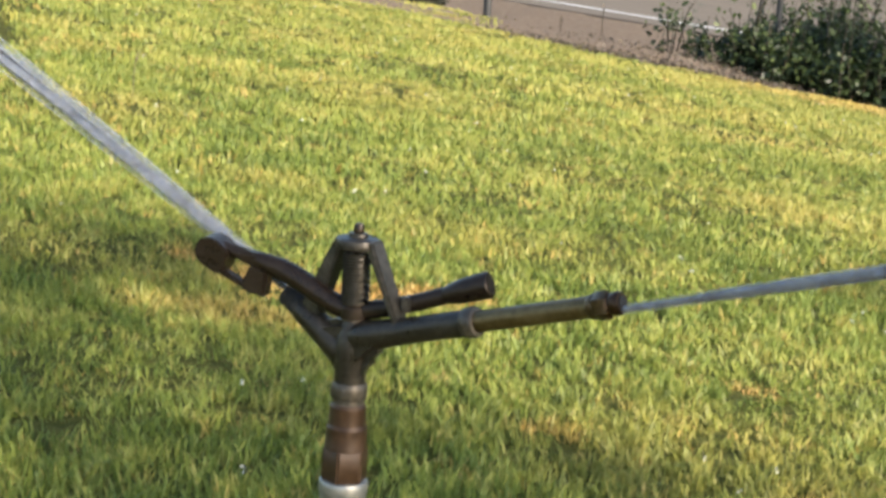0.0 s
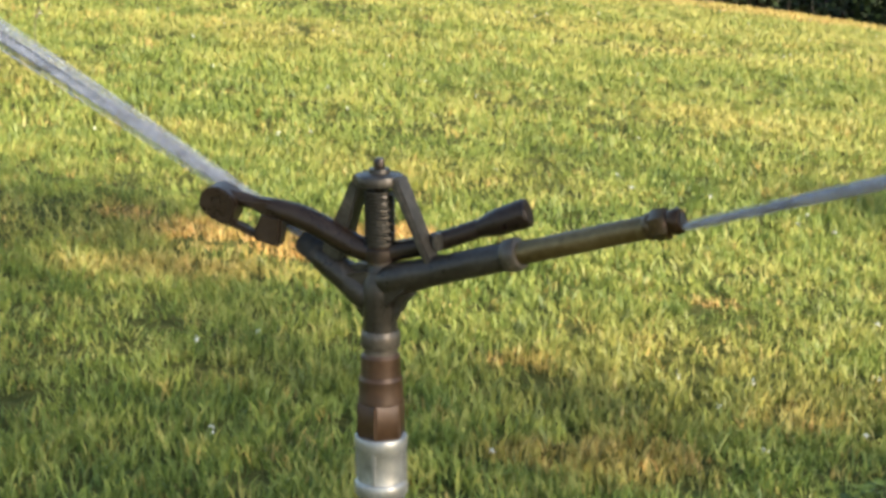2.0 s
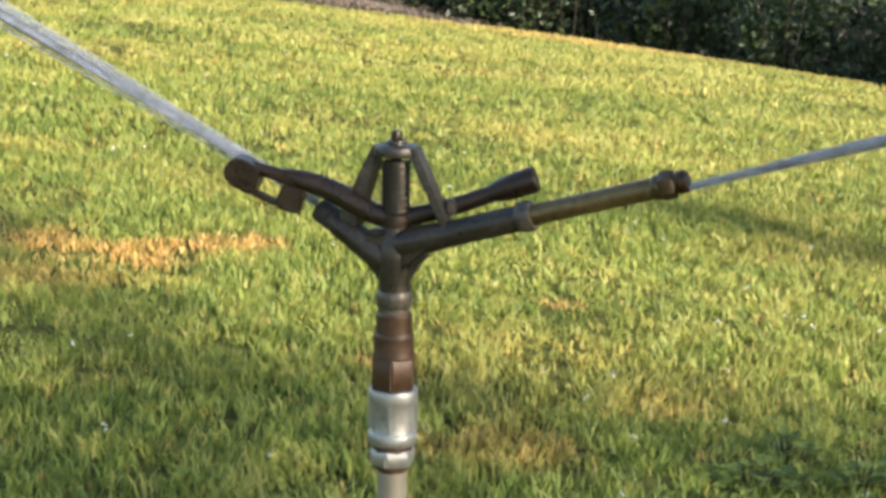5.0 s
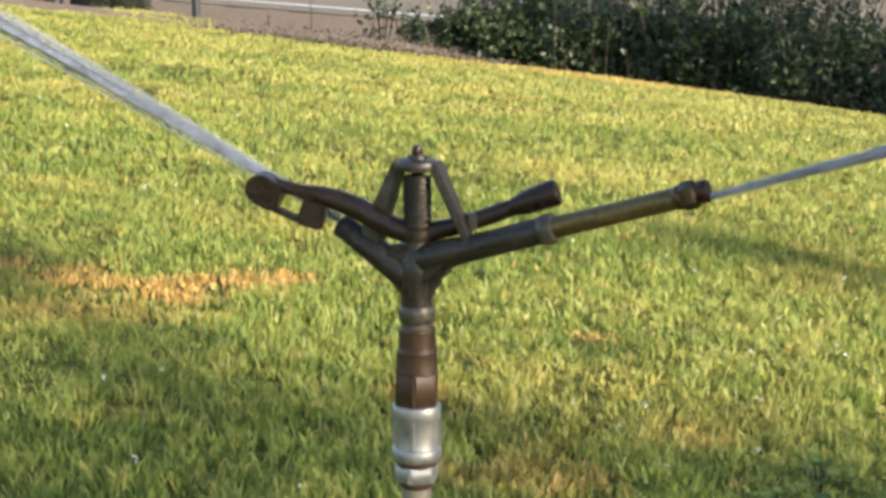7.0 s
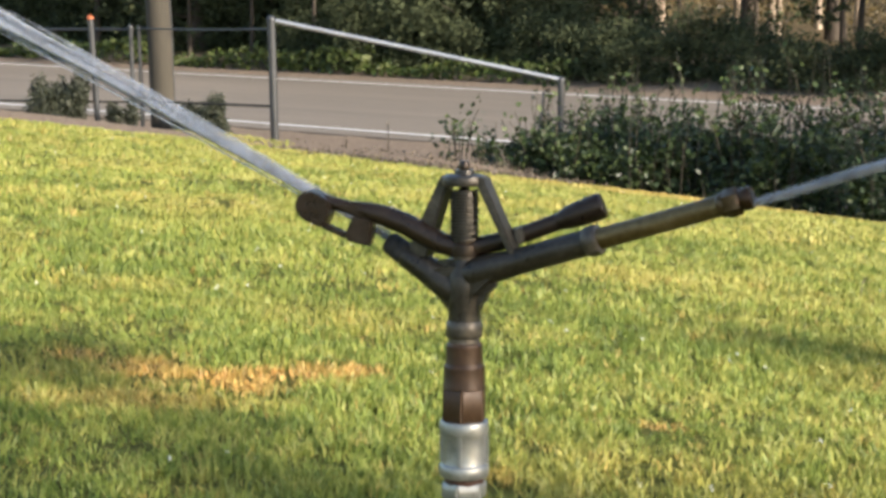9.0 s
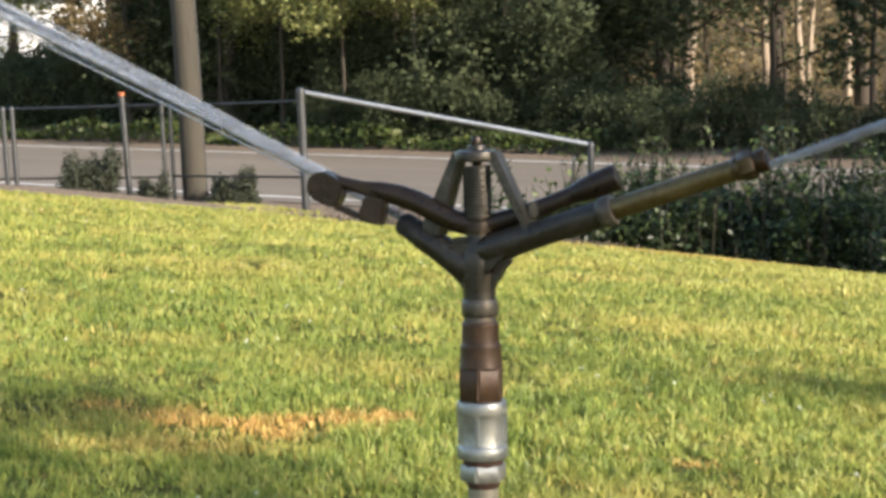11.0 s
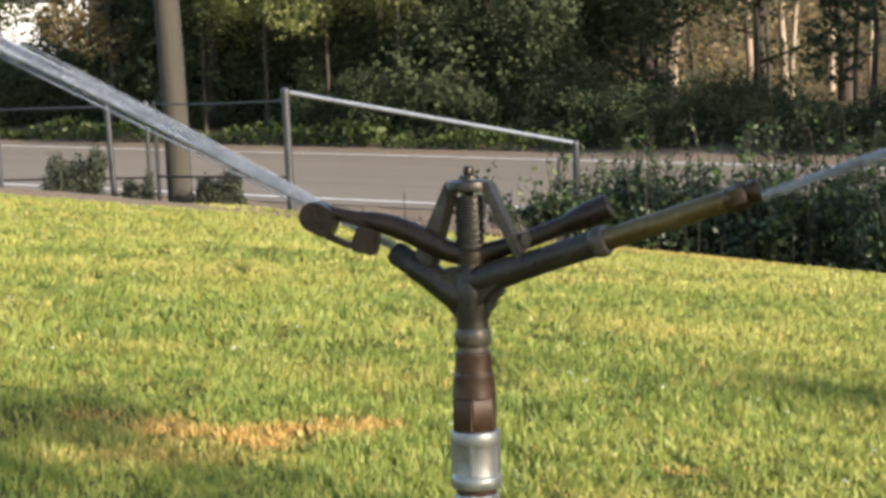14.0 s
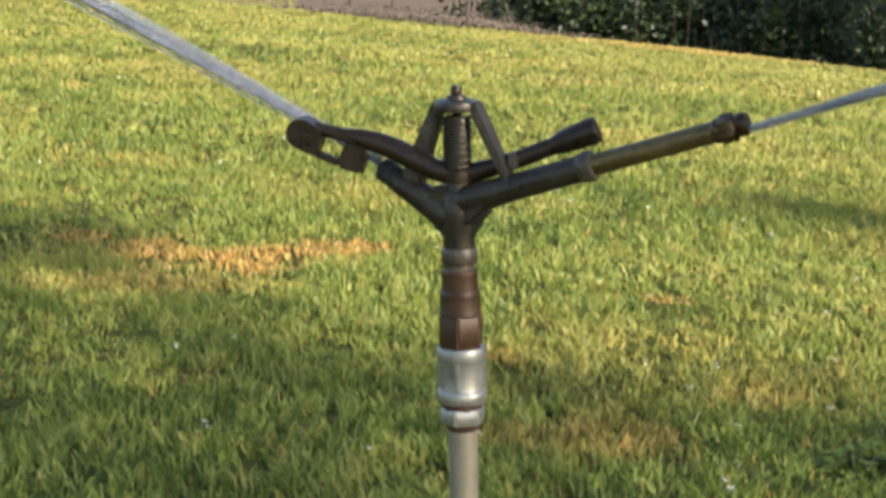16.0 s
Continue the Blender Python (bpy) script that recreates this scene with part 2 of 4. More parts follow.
def vnoise(x, y, size, seed):
    """Smooth value noise in the plane, -1 to 1."""
    g = np.random.default_rng(seed).uniform(-1, 1, (128, 128))
    u, v = np.asarray(x) / size + 500.3, np.asarray(y) / size + 500.7
    i, j = np.floor(u).astype(int), np.floor(v).astype(int)
    f, h = u - i, v - j
    f, h = f * f * (3 - 2 * f), h * h * (3 - 2 * h)
    q = lambda a, e: g[a % 128, e % 128]
    return (q(i, j) * (1 - f) + q(i + 1, j) * f) * (1 - h) + (q(i, j + 1) * (1 - f) + q(i + 1, j + 1) * f) * h


def smooth(t):
    t = np.clip(t, 0, 1)
    return t * t * (3 - 2 * t)


def lawn_edge(x):
    """The far border of the lawn, as y over x."""
    x = np.asarray(x, float)
    return np.where(x < 0, 11.7 - 0.21 * np.maximum(x, -30), np.where(x < 2.9, 11.7 + 0.85 * smooth(x / 2.6), 12.55 - 0.8 * np.minimum(x - 2.9, 14)))


def ground_z(x, y):
    x, y = np.asarray(x, float), np.asarray(y, float)
    ye = lawn_edge(x)
    cx, cy = np.clip(x, -7, 5), np.clip(np.minimum(y, ye), -1.5, 16.5)
    lawn = 0.40231 - 0.04282 * cx + 0.00272 * cy - 0.00637 * cx * cy - 0.00325 * cx * cx - 0.0038 * cy * cy
    n = x * ROAD_N[0] + y * ROAD_N[1]
    past = y - ye
    gap = np.maximum(15.9 - (x * ROAD_N[0] + ye * ROAD_N[1]), 0.8) / ROAD_N[1]
    bank = lawn + (ROAD_Z - lawn) * smooth(past / gap * 1.3) - 0.10 * np.exp(-((past - 0.8) / 0.5) ** 2) * (past > 0)
    z = np.where(past > 0, bank, lawn)
    z = np.where(n > 15.5, np.where(n < 16, z + (ROAD_Z - z) * smooth((n - 15.5) / 0.5), ROAD_Z), z)
    z = z + 0.25 * smooth((n - 24) / 3) + 11.0 * smooth((n - 44) / 75)
    return z


def mesh_object(name, verts, tris, material, parent=None, smooth_faces=False, attrs=None):
    me = bpy.data.meshes.new(name)
    verts, tris = np.asarray(verts, np.float32), np.asarray(tris, np.int32)
    me.vertices.add(len(verts))
    me.vertices.foreach_set("co", verts.ravel())
    me.loops.add(tris.size)
    me.loops.foreach_set("vertex_index", tris.ravel())
    me.polygons.add(len(tris))
    me.polygons.foreach_set("loop_start", np.arange(len(tris), dtype=np.int32) * 3)
    me.polygons.foreach_set("loop_total", np.full(len(tris), 3, np.int32))
    if smooth_faces:
        me.polygons.foreach_set("use_smooth", np.ones(len(tris), bool))
    for k, (typ, val) in (attrs or {}).items():
        a = me.attributes.new(k, typ, "POINT")
        a.data.foreach_set("vector" if typ == "FLOAT_VECTOR" else "value", np.asarray(val, np.float32).ravel())
    me.update(calc_edges=True)
    me.materials.append(material)
    ob = new(name, me)
    ob.parent = parent
    return ob


def part(name, bm, material, parent=None, label="", smooth_faces=True):
    me = bpy.data.meshes.new(name)
    bmesh.ops.recalc_face_normals(bm, faces=bm.faces)
    bm.to_mesh(me)
    bm.free()
    if smooth_faces:
        for f in me.polygons:
            f.use_smooth = True
        me.set_sharp_from_angle(angle=radians(38))
    me.materials.append(material)
    ob = new(name, me)
    ob.parent = parent
    return tagged(ob, label)


def thing(name, where, label, category, group="", kind="", turn=(0, 0, 0)):
    ob = new(name)
    ob.location, ob.rotation_euler = where, turn
    ob.empty_display_size = 0.1
    return tagged(ob, label, category, group, kind)


def sweep(points, radii, seg=16, caps=True, flat=1.0, bm=None):
    """A round bar through the points; flat squeezes it across."""
    bm = bm or bmesh.new()
    pts = [Vector(q) for q in points]
    rings = []
    up = Vector((0, 1, 0)) if abs((pts[-1] - pts[0]).normalized().y) < 0.8 else Vector((1, 0, 0))
    for i, q in enumerate(pts):
        d = (pts[min(i + 1, len(pts) - 1)] - pts[max(i - 1, 0)]).normalized()
        a = d.cross(up).normalized()
        b = a.cross(d).normalized()
        rings.append([bm.verts.new(q + radii[i] * (a * math.cos(2 * math.pi * k / seg) + b * flat * math.sin(2 * math.pi * k / seg))) for k in range(seg)])
    for r0, r1 in zip(rings, rings[1:]):
        for k in range(seg):
            bm.faces.new((r0[k], r0[(k + 1) % seg], r1[(k + 1) % seg], r1[k]))
    if caps:
        bm.faces.new(rings[0][::-1])
        bm.faces.new(rings[-1])
    return bm


def lathe(profile, seg=28, bm=None):
    """Revolves (radius, height) pairs round z."""
    return sweep([(0, 0, z + 1e-5 * i) for i, (r, z) in enumerate(profile)], [r for r, z in profile], seg, True, 1.0, bm)


def slab(outline, depth, bevel=0.0015):
    """An outline in x and z, extruded along y, with rounded edges."""
    bm = bmesh.new()
    f = bm.faces.new([bm.verts.new((x, -depth / 2, z)) for x, z in outline])
    r = bmesh.ops.extrude_face_region(bm, geom=[f])
    bmesh.ops.translate(bm, verts=[v for v in r["geom"] if isinstance(v, bmesh.types.BMVert)], vec=(0, depth, 0))
    if bevel:
        bmesh.ops.bevel(bm, geom=bm.edges[:], offset=bevel, segments=2, affect="EDGES")
    return bm


def rounded(points, steps=4):
    """A closed outline drawn smoothly through the points."""
    n, out = len(points), []
    for i in range(n):
        a, b, c, d = (Vector(points[(i + k) % n]) for k in (-1, 0, 1, 2))
        for j in range(steps):
            t = j / steps
            out.append(tuple(0.5 * (2 * b + (c - a) * t + (2 * a - 5 * b + 4 * c - d) * t * t + (3 * b - a - 3 * c + d) * t ** 3)))
    return out


def box(x0, x1, y0, y1, z0, z1, bevel=0.0):
    bm = bmesh.new()
    bmesh.ops.create_cube(bm, size=1)
    for v in bm.verts:
        v.co = Vector(((x0 + x1) / 2 + v.co.x * (x1 - x0), (y0 + y1) / 2 + v.co.y * (y1 - y0), (z0 + z1) / 2 + v.co.z * (z1 - z0)))
    if bevel:
        bmesh.ops.bevel(bm, geom=bm.edges[:], offset=bevel, segments=2, affect="EDGES")
    return bm


def leaf_arrays(centres, size, squash=1.0, upright=0.0):
    """Small folded leaves, each four triangles, at the centres."""
    n = len(centres)
    a = rng.normal(size=(n, 3))
    a[:, 2] = a[:, 2] * squash + upright
    a /= np.linalg.norm(a, axis=1)[:, None]
    b = np.cross(a, rng.normal(size=(n, 3)))
    b /= np.linalg.norm(b, axis=1)[:, None]
    c = np.cross(a, b)
    s = (size * rng.uniform(0.55, 1.3, n))[:, None]
    tail, tip = centres - a * s * 0.5, centres + a * s * 0.5
    l, r = centres + b * s * 0.3 + c * s * 0.1, centres - b * s * 0.3 + c * s * 0.1
    v = np.stack([tail, l, tip, r], 1).reshape(-1, 3)
    i = np.arange(n)[:, None] * 4
    t = np.concatenate([i + (0, 1, 2), i + (0, 2, 3)], 1).reshape(-1, 3)
    return v, t


def blob_points(n, centre, radii, shell=0.5):
    """Points in an uneven ball, more of them near its outside."""
    d = rng.normal(size=(n, 3))
    d /= np.linalg.norm(d, axis=1)[:, None]
    r = rng.uniform(0, 1, n) ** (1 / 3)
    r = r * (1 - shell) + shell * rng.uniform(0.75, 1.05, n)
    ph = rng.uniform(0, 6.28, 3)
    lump = 1 + 0.22 * np.sin(4 * d[:, 0] + ph[0]) * np.sin(4 * d[:, 2] + ph[1]) + 0.15 * np.sin(7 * d[:, 1] + ph[2])
    return np.asarray(centre) + d * np.asarray(radii) * (r * lump)[:, None]


# ---- ground, road ----
gx = np.unique(np.concatenate([np.linspace(-400, -40, 19), np.linspace(-40, -8, 33), np.linspace(-8, 8, 81), np.linspace(8, 40, 33), np.linspace(40, 400, 19)]))
gy = np.unique(np.concatenate([np.linspace(-120, -6, 20), np.linspace(-6, 20, 131), np.linspace(20, 60, 60), np.linspace(60, 140, 30), np.linspace(140, 700, 15)]))
X, Y = np.meshgrid(gx, gy)
Z = ground_z(X, Y)
rough = 0.012 * np.sin(X * 3.1 + 2 * np.sin(Y * 1.3)) * np.sin(Y * 2.7 + np.sin(X * 1.9))
nn = X * ROAD_N[0] + Y * ROAD_N[1]
Z = Z + rough * (nn < 15) - 0.02 * ((nn > 15.9) & (nn < 23.6))
nx = len(gx)
idx = (np.arange(len(gy) - 1)[:, None] * nx + np.arange(nx - 1)[None, :]).ravel()
tris = np.concatenate([np.stack([idx, idx + 1, idx + nx + 1], 1), np.stack([idx, idx + nx + 1, idx + nx], 1)])
past = Y - lawn_edge(X)
zone = np.stack([smooth(past / 0.35 + 0.2) * (nn < 26), smooth((nn - 24) / 4), np.zeros_like(X)], -1)
zone[..., 0] = np.maximum(zone[..., 0], 0)
tagged(mesh_object("ground", np.stack([X, Y, Z], -1).reshape(-1, 3), tris, GROUND, None, True, {"zone": ("FLOAT_VECTOR", zone.reshape(-1, 3))}),
       "sloping lawn soil running down to a dirt verge", "ground", kind="structure")


def road_strip(name, n0, n1, z, material, label, category):
    """A strip along the road between two distances from the origin."""
    bm = bmesh.new()
    cols = np.linspace(-120, 90, 106)
    rows = []
    for n in (n0, n1):
        rows.append([bm.verts.new((*(ROAD_U * a + ROAD_N * n), z)) for a in cols])
    for i in range(len(cols) - 1):
        bm.faces.new((rows[0][i], rows[0][i + 1], rows[1][i + 1], rows[1][i]))
    r = bmesh.ops.extrude_face_region(bm, geom=bm.faces[:])
    bmesh.ops.translate(bm, verts=[v for v in r["geom"] if isinstance(v, bmesh.types.BMVert)], vec=(0, 0, -0.05 if z < ROAD_Z + 0.006 else -0.002))
    ob = part(name, bm, material, None, label, False)
    return tagged(ob, label, category, kind="structure")


road_strip("road", 15.95, 23.55, ROAD_Z + 0.005, ASPHALT, "worn two lane country road of pale asphalt", "road")
road_strip("edge_line", 16.40, 16.52, ROAD_Z + 0.012, PAINT, "worn white line along the road's near edge", "road line")
road_strip("edge_line", 22.90, 23.02, ROAD_Z + 0.012, PAINT, "worn white line along the road's far edge", "road line")

# ---- sprinkler on its riser ----
BASE_Z = 0.395
sprinkler = thing("impact_sprinkler", (0, -0.0225, BASE_Z + 0.002), "weathered bronze impact sprinkler on a galvanised riser pipe in the lawn", "sprinkler", turn=(radians(-2), 0, 0))
HEAD_TURN = radians(-27)


def on_riser(name, bm, material, label="", parent=None, turned=False):
    """A part whose mesh is given in heights over the world's zero."""
    for v in bm.verts:
        v.co.z -= BASE_Z
    ob = part(name, bm, material, parent or sprinkler, label)
    if turned and parent is None:
        ob.rotation_euler = (0, 0, HEAD_TURN)
        ob.location = (0, 0, -0.005)
    return ob


def hexagon(r, z0, z1, turn=0.3):
    bm = sweep([(0, 0, z0), (0, 0, z0 + 0.002), (0, 0, z1 - 0.002), (0, 0, z1)], [r * 0.93, r, r, r * 0.93], 6)
    bmesh.ops.rotate(bm, verts=bm.verts, matrix=Matrix.Rotation(turn, 3, "Z"))
    bmesh.ops.bevel(bm, geom=[e for e in bm.edges if abs(e.verts[0].co.z - e.verts[1].co.z) > 0.005], offset=0.0015, segments=2, affect="EDGES")
    return bm


on_riser("riser_pipe", lathe([(0.0128, 0.25), (0.0128, 0.6), (0.0128, 0.968)]), PIPEMAT, "dull zinc riser pipe")
on_riser("rust_ring", lathe([(0.0132, 0.9655), (0.0145, 0.968), (0.0145, 0.972), (0.0132, 0.974)]), RUST, "rusty thread at the pipe's end")
on_riser("hex_nut", hexagon(0.0205, 0.972, 0.986, 0.2), GALV, "galvanised hexagon nut")
on_riser("thread", lathe([(0.0172, 0.984), (0.0172, 0.993)]), RUST, "rusty thread between nut and coupling")
coupling = on_riser("coupling", lathe([(0.0180, 0.9905), (0.0206, 0.9910), (0.0216, 0.9924), (0.0218, 0.9965), (0.0216, 1.0005), (0.0209, 1.0018), (0.0196, 1.0026), (0.0191, 1.0042), (0.0191, 1.0265), (0.0196, 1.0280), (0.0208, 1.0286), (0.0213, 1.0298), (0.0215, 1.0345), (0.0213, 1.0388), (0.0206, 1.0400), (0.0190, 1.0406)], 40), GALV, "galvanised pipe coupling with rolled rims")
for k in range(4):
    rib = box(-0.0016, 0.0016, 0.0180, 0.0216, 1.003, 1.031, 0.0008)
    bmesh.ops.rotate(rib, verts=rib.verts, matrix=Matrix.Rotation(2.92 + k * math.pi / 2, 3, "Z"))
    on_riser("rib", rib, GALV, "", coupling)
on_riser("hex_base", hexagon(0.0205, 1.040, 1.069, 0.39), RUSTBROWN, "brown bronze hexagon base")
on_riser("bearing_sleeve", lathe([(0.0172, 1.068), (0.0186, 1.0688), (0.0187, 1.0698), (0.0181, 1.0716), (0.0176, 1.0860), (0.0177, 1.0874), (0.0174, 1.0884), (0.0163, 1.0898), (0.0161, 1.0910), (0.0157, 1.1048), (0.0158, 1.1058), (0.0155, 1.1068), (0.0140, 1.1085)], 40), RUSTBROWN, "stepped brown bearing sleeve")
on_riser("bearing_collar", lathe([(0.0138, 1.107), (0.0153, 1.1082), (0.0156, 1.1098), (0.0154, 1.1120), (0.0137, 1.1138), (0.0134, 1.1175), (0.0152, 1.1186), (0.0158, 1.1200), (0.0158, 1.1275), (0.0153, 1.1305), (0.0142, 1.1325)], 40), WORN, "worn grey bronze collar ring", turned=True)
body = on_riser("body", lathe([(0.0142, 1.131), (0.0138, 1.135), (0.0139, 1.142), (0.0145, 1.150), (0.0148, 1.158), (0.0146, 1.165), (0.0135, 1.173), (0.0110, 1.180), (0.0085, 1.185), (0.0075, 1.190)]), BRONZE, "cast bronze body with two arms", turned=True)
on_riser("web", slab([(-0.0122, 1.1360), (0.0122, 1.1360), (0.0180, 1.1530), (0.0345, 1.1680), (0.0330, 1.1840), (0.0100, 1.1870), (-0.0100, 1.1870), (-0.0300, 1.1820), (-0.0350, 1.1660), (-0.0180, 1.1500)], 0.0215, 0.0062), BRONZE, "", body)
on_riser("spring_seat", lathe([(0.0080, 1.186), (0.0105, 1.187), (0.0105, 1.190), (0.0070, 1.191)]), WORN, "worn washer under the hammer", body)

# long arm with its brass range tube, sloping up at 17 degrees
ARM = Vector((math.cos(radians(17.3)), 0, math.sin(radians(17.3))))
A0 = Vector((0.0, 0, 1.171))


def along(s, d=ARM, o=A0):
    return o + d * s


arm = on_riser("range_arm", sweep([along(s) for s in (-0.006, 0.004, 0.014, 0.026, 0.045, 0.07, 0.119)], [0.0080, 0.0128, 0.0136, 0.0130, 0.0117, 0.0112, 0.0113], 24), BRONZE, "cast bronze arm", turned=True)
on_riser("arm_collar", sweep([along(s) for s in (0.1175, 0.1190, 0.1215, 0.1275, 0.1300, 0.1308)], [0.0112, 0.0124, 0.0130, 0.0131, 0.0122, 0.0100], 26), WORN, "worn bright rim at the arm's end", arm)
tube = on_riser("range_tube", sweep([along(s) for s in (0.128, 0.15, 0.20, 0.2405)], [0.0091, 0.0089, 0.0089, 0.0089], 24), BRASS, "tarnished brass range tube", turned=True)
nozzle = on_riser("nozzle", sweep([along(s) for s in (0.2370, 0.2385, 0.2410, 0.2430)], [0.0090, 0.0100, 0.0104, 0.0100], 24), DULLBRASS, "dull brass nozzle", tube)
on_riser("hexagon", sweep([along(s) for s in (0.2420, 0.2440, 0.2535, 0.2555)], [0.0105, 0.0118, 0.0118, 0.0105], 6), DULLBRASS, "", nozzle)
on_riser("rim", sweep([along(s) for s in (0.2545, 0.2565, 0.2585, 0.2635, 0.2655)], [0.0100, 0.0084, 0.0096, 0.0096, 0.0084], 24), COPPER, "copper coloured rim", nozzle)
# solid black disc stands in for the shade inside the nozzle
on_riser("bore_shade", sweep([along(s) for s in (0.2650, 0.2662)], [0.0058, 0.0056], 20), BLACK, "black disc painting the shaded bore of the nozzle", nozzle)

# short arm with the spreader nozzle
STUB = Vector((-math.cos(radians(31)), 0, math.sin(radians(31))))
S0 = Vector((-0.002, 0, 1.1545))
stub = on_riser("spreader_arm", sweep([along(s, STUB, S0) for s in (-0.006, 0.004, 0.014, 0.028, 0.045, 0.060, 0.064)], [0.0080, 0.0130, 0.0142, 0.0130, 0.0119, 0.0117, 0.0104], 22), BRONZE, "short cast bronze arm", turned=True)
on_riser("spreader_nozzle", sweep([along(s, STUB, S0) for s in (0.062, 0.0635, 0.0700, 0.0712, 0.0722, 0.080, 0.083)], [0.0095, 0.0106, 0.0106, 0.0098, 0.0104, 0.0104, 0.0090], 20), BLACK, "black spreader nozzle", stub)

# bridge over the spring
bridge = on_riser("bridge_cap", lathe([(0.0165, 1.2490), (0.0190, 1.2500), (0.0196, 1.2540), (0.0186, 1.2572), (0.0150, 1.2588), (0.0085, 1.2592), (0.0080, 1.2625), (0.0060, 1.2630)]), BRONZE, "round cap of the bronze bridge", turned=True)
on_riser("bridge_leg", slab([(0.0120, 1.2580), (0.0205, 1.2580), (0.0222, 1.2535), (0.0525, 1.1900), (0.0520, 1.1835), (0.0495, 1.1835), (0.0445, 1.1930), (0.0150, 1.2500)], 0.0175, 0.0016), STRAPMETAL, "flat pale bronze strap", bridge)
on_riser("bridge_leg", slab([(-0.0120, 1.2580), (-0.0190, 1.2580), (-0.0212, 1.2535), (-0.0500, 1.1950), (-0.0490, 1.1850), (-0.0330, 1.1850), (-0.0290, 1.1990), (-0.0128, 1.2500)], 0.0165, 0.0016), STRAPMETAL, "flat pale bronze strap", bridge)
on_riser("pivot_pin", lathe([(0.0042, 1.182), (0.0042, 1.262), (0.0046, 1.263), (0.0046, 1.268), (0.0034, 1.2705)], 16), DARKBRONZE, "bronze pivot pin", turned=True)
coil = [(0.0112 * math.cos(t * 0.6), 0.0112 * math.sin(t * 0.6), 1.201 + 0.044 * t / 168) for t in range(169)]
on_riser("spring", sweep(coil, [0.0014] * len(coil), 6), STEEL, "coiled steel spring", turned=True)
on_riser("spring_sleeve", lathe([(0.0108, 1.199), (0.0108, 1.222), (0.0108, 1.243)], 24), DARKBRONZE, "dark sleeve inside the spring", turned=True)

# hammer: hub, curved arm, deflector, counterweight
hammer = on_riser("hammer_hub", lathe([(0.0095, 1.1880), (0.0125, 1.1890), (0.0130, 1.1940), (0.0125, 1.1985), (0.0100, 1.2010)]), DARKBRONZE, "hub of the swinging hammer", turned=True)
hammer.rotation_euler.z += radians(14)
on_riser("hammer_arm", sweep([(-0.004, 0, 1.1950), (-0.020, 0, 1.1990), (-0.036, 0, 1.2070), (-0.052, 0, 1.2150), (-0.068, 0, 1.2210), (-0.084, 0, 1.2250), (-0.100, 0, 1.2280), (-0.118, 0, 1.2320), (-0.134, 0, 1.2330)],
                             [0.0096, 0.0096, 0.0097, 0.0097, 0.0094, 0.0082, 0.0058, 0.0058, 0.0080], 20, True, 1.05), DARKBRONZE, "curved bronze hammer arm", hammer)
on_riser("deflector_drum", slab(rounded([(-0.1340, 1.2425), (-0.1240, 1.2385), (-0.1165, 1.2300), (-0.1225, 1.2125), (-0.1340, 1.2150), (-0.1440, 1.2210), (-0.1476, 1.2300), (-0.1430, 1.2395)]), 0.0240, 0.0012), DARKBRONZE, "rounded deflector at the hammer's end", hammer)
on_riser("deflector_plate", slab([(-0.1210, 1.2370), (-0.1110, 1.2335), (-0.0950, 1.2335), (-0.0800, 1.2310), (-0.0780, 1.2160), (-0.0955, 1.2205), (-0.1160, 1.2282)], 0.014, 0.0026), DARKBRONZE, "", hammer)
on_riser("deflector_plate", slab([(-0.1235, 1.2146), (-0.1030, 1.2058), (-0.1035, 1.2008), (-0.1280, 1.2112)], 0.012, 0.0014), DARKBRONZE, "", hammer)
on_riser("deflector_plate", slab([(-0.0962, 1.2225), (-0.0790, 1.2200), (-0.0800, 1.2050), (-0.0820, 1.1958), (-0.0850, 1.1955), (-0.1050, 1.2005), (-0.1036, 1.2065)], 0.0165, 0.0024), DARKBRONZE, "", hammer)
on_riser("counterweight_arm", sweep([(0.004, 0, 1.1950), (0.028, 0, 1.2010), (0.056, 0, 1.2100), (0.090, 0, 1.2235)], [0.0085, 0.0080, 0.0076, 0.0074], 16, True, 0.9), DARKBRONZE, "", hammer)
on_riser("counterweight", sweep([(0.080, 0, 1.2195), (0.085, 0, 1.2215), (0.091, 0, 1.2239), (0.098, 0, 1.2266), (0.115, 0, 1.2332), (0.1185, 0, 1.2346), (0.1195, 0, 1.2350)], [0.0068, 0.0084, 0.0100, 0.0108, 0.0116, 0.0112, 0.0100], 24), DARKBRONZE, "round bronze counterweight with a flat end", hammer)
on_riser("strike_lug", box(0.045, 0.053, -0.010, -0.001, 1.2015, 1.2150, 0.0018), WORN, "worn bright lug", hammer)

# jets of water
turn_h = Matrix.Rotation(HEAD_TURN, 3, "Z")


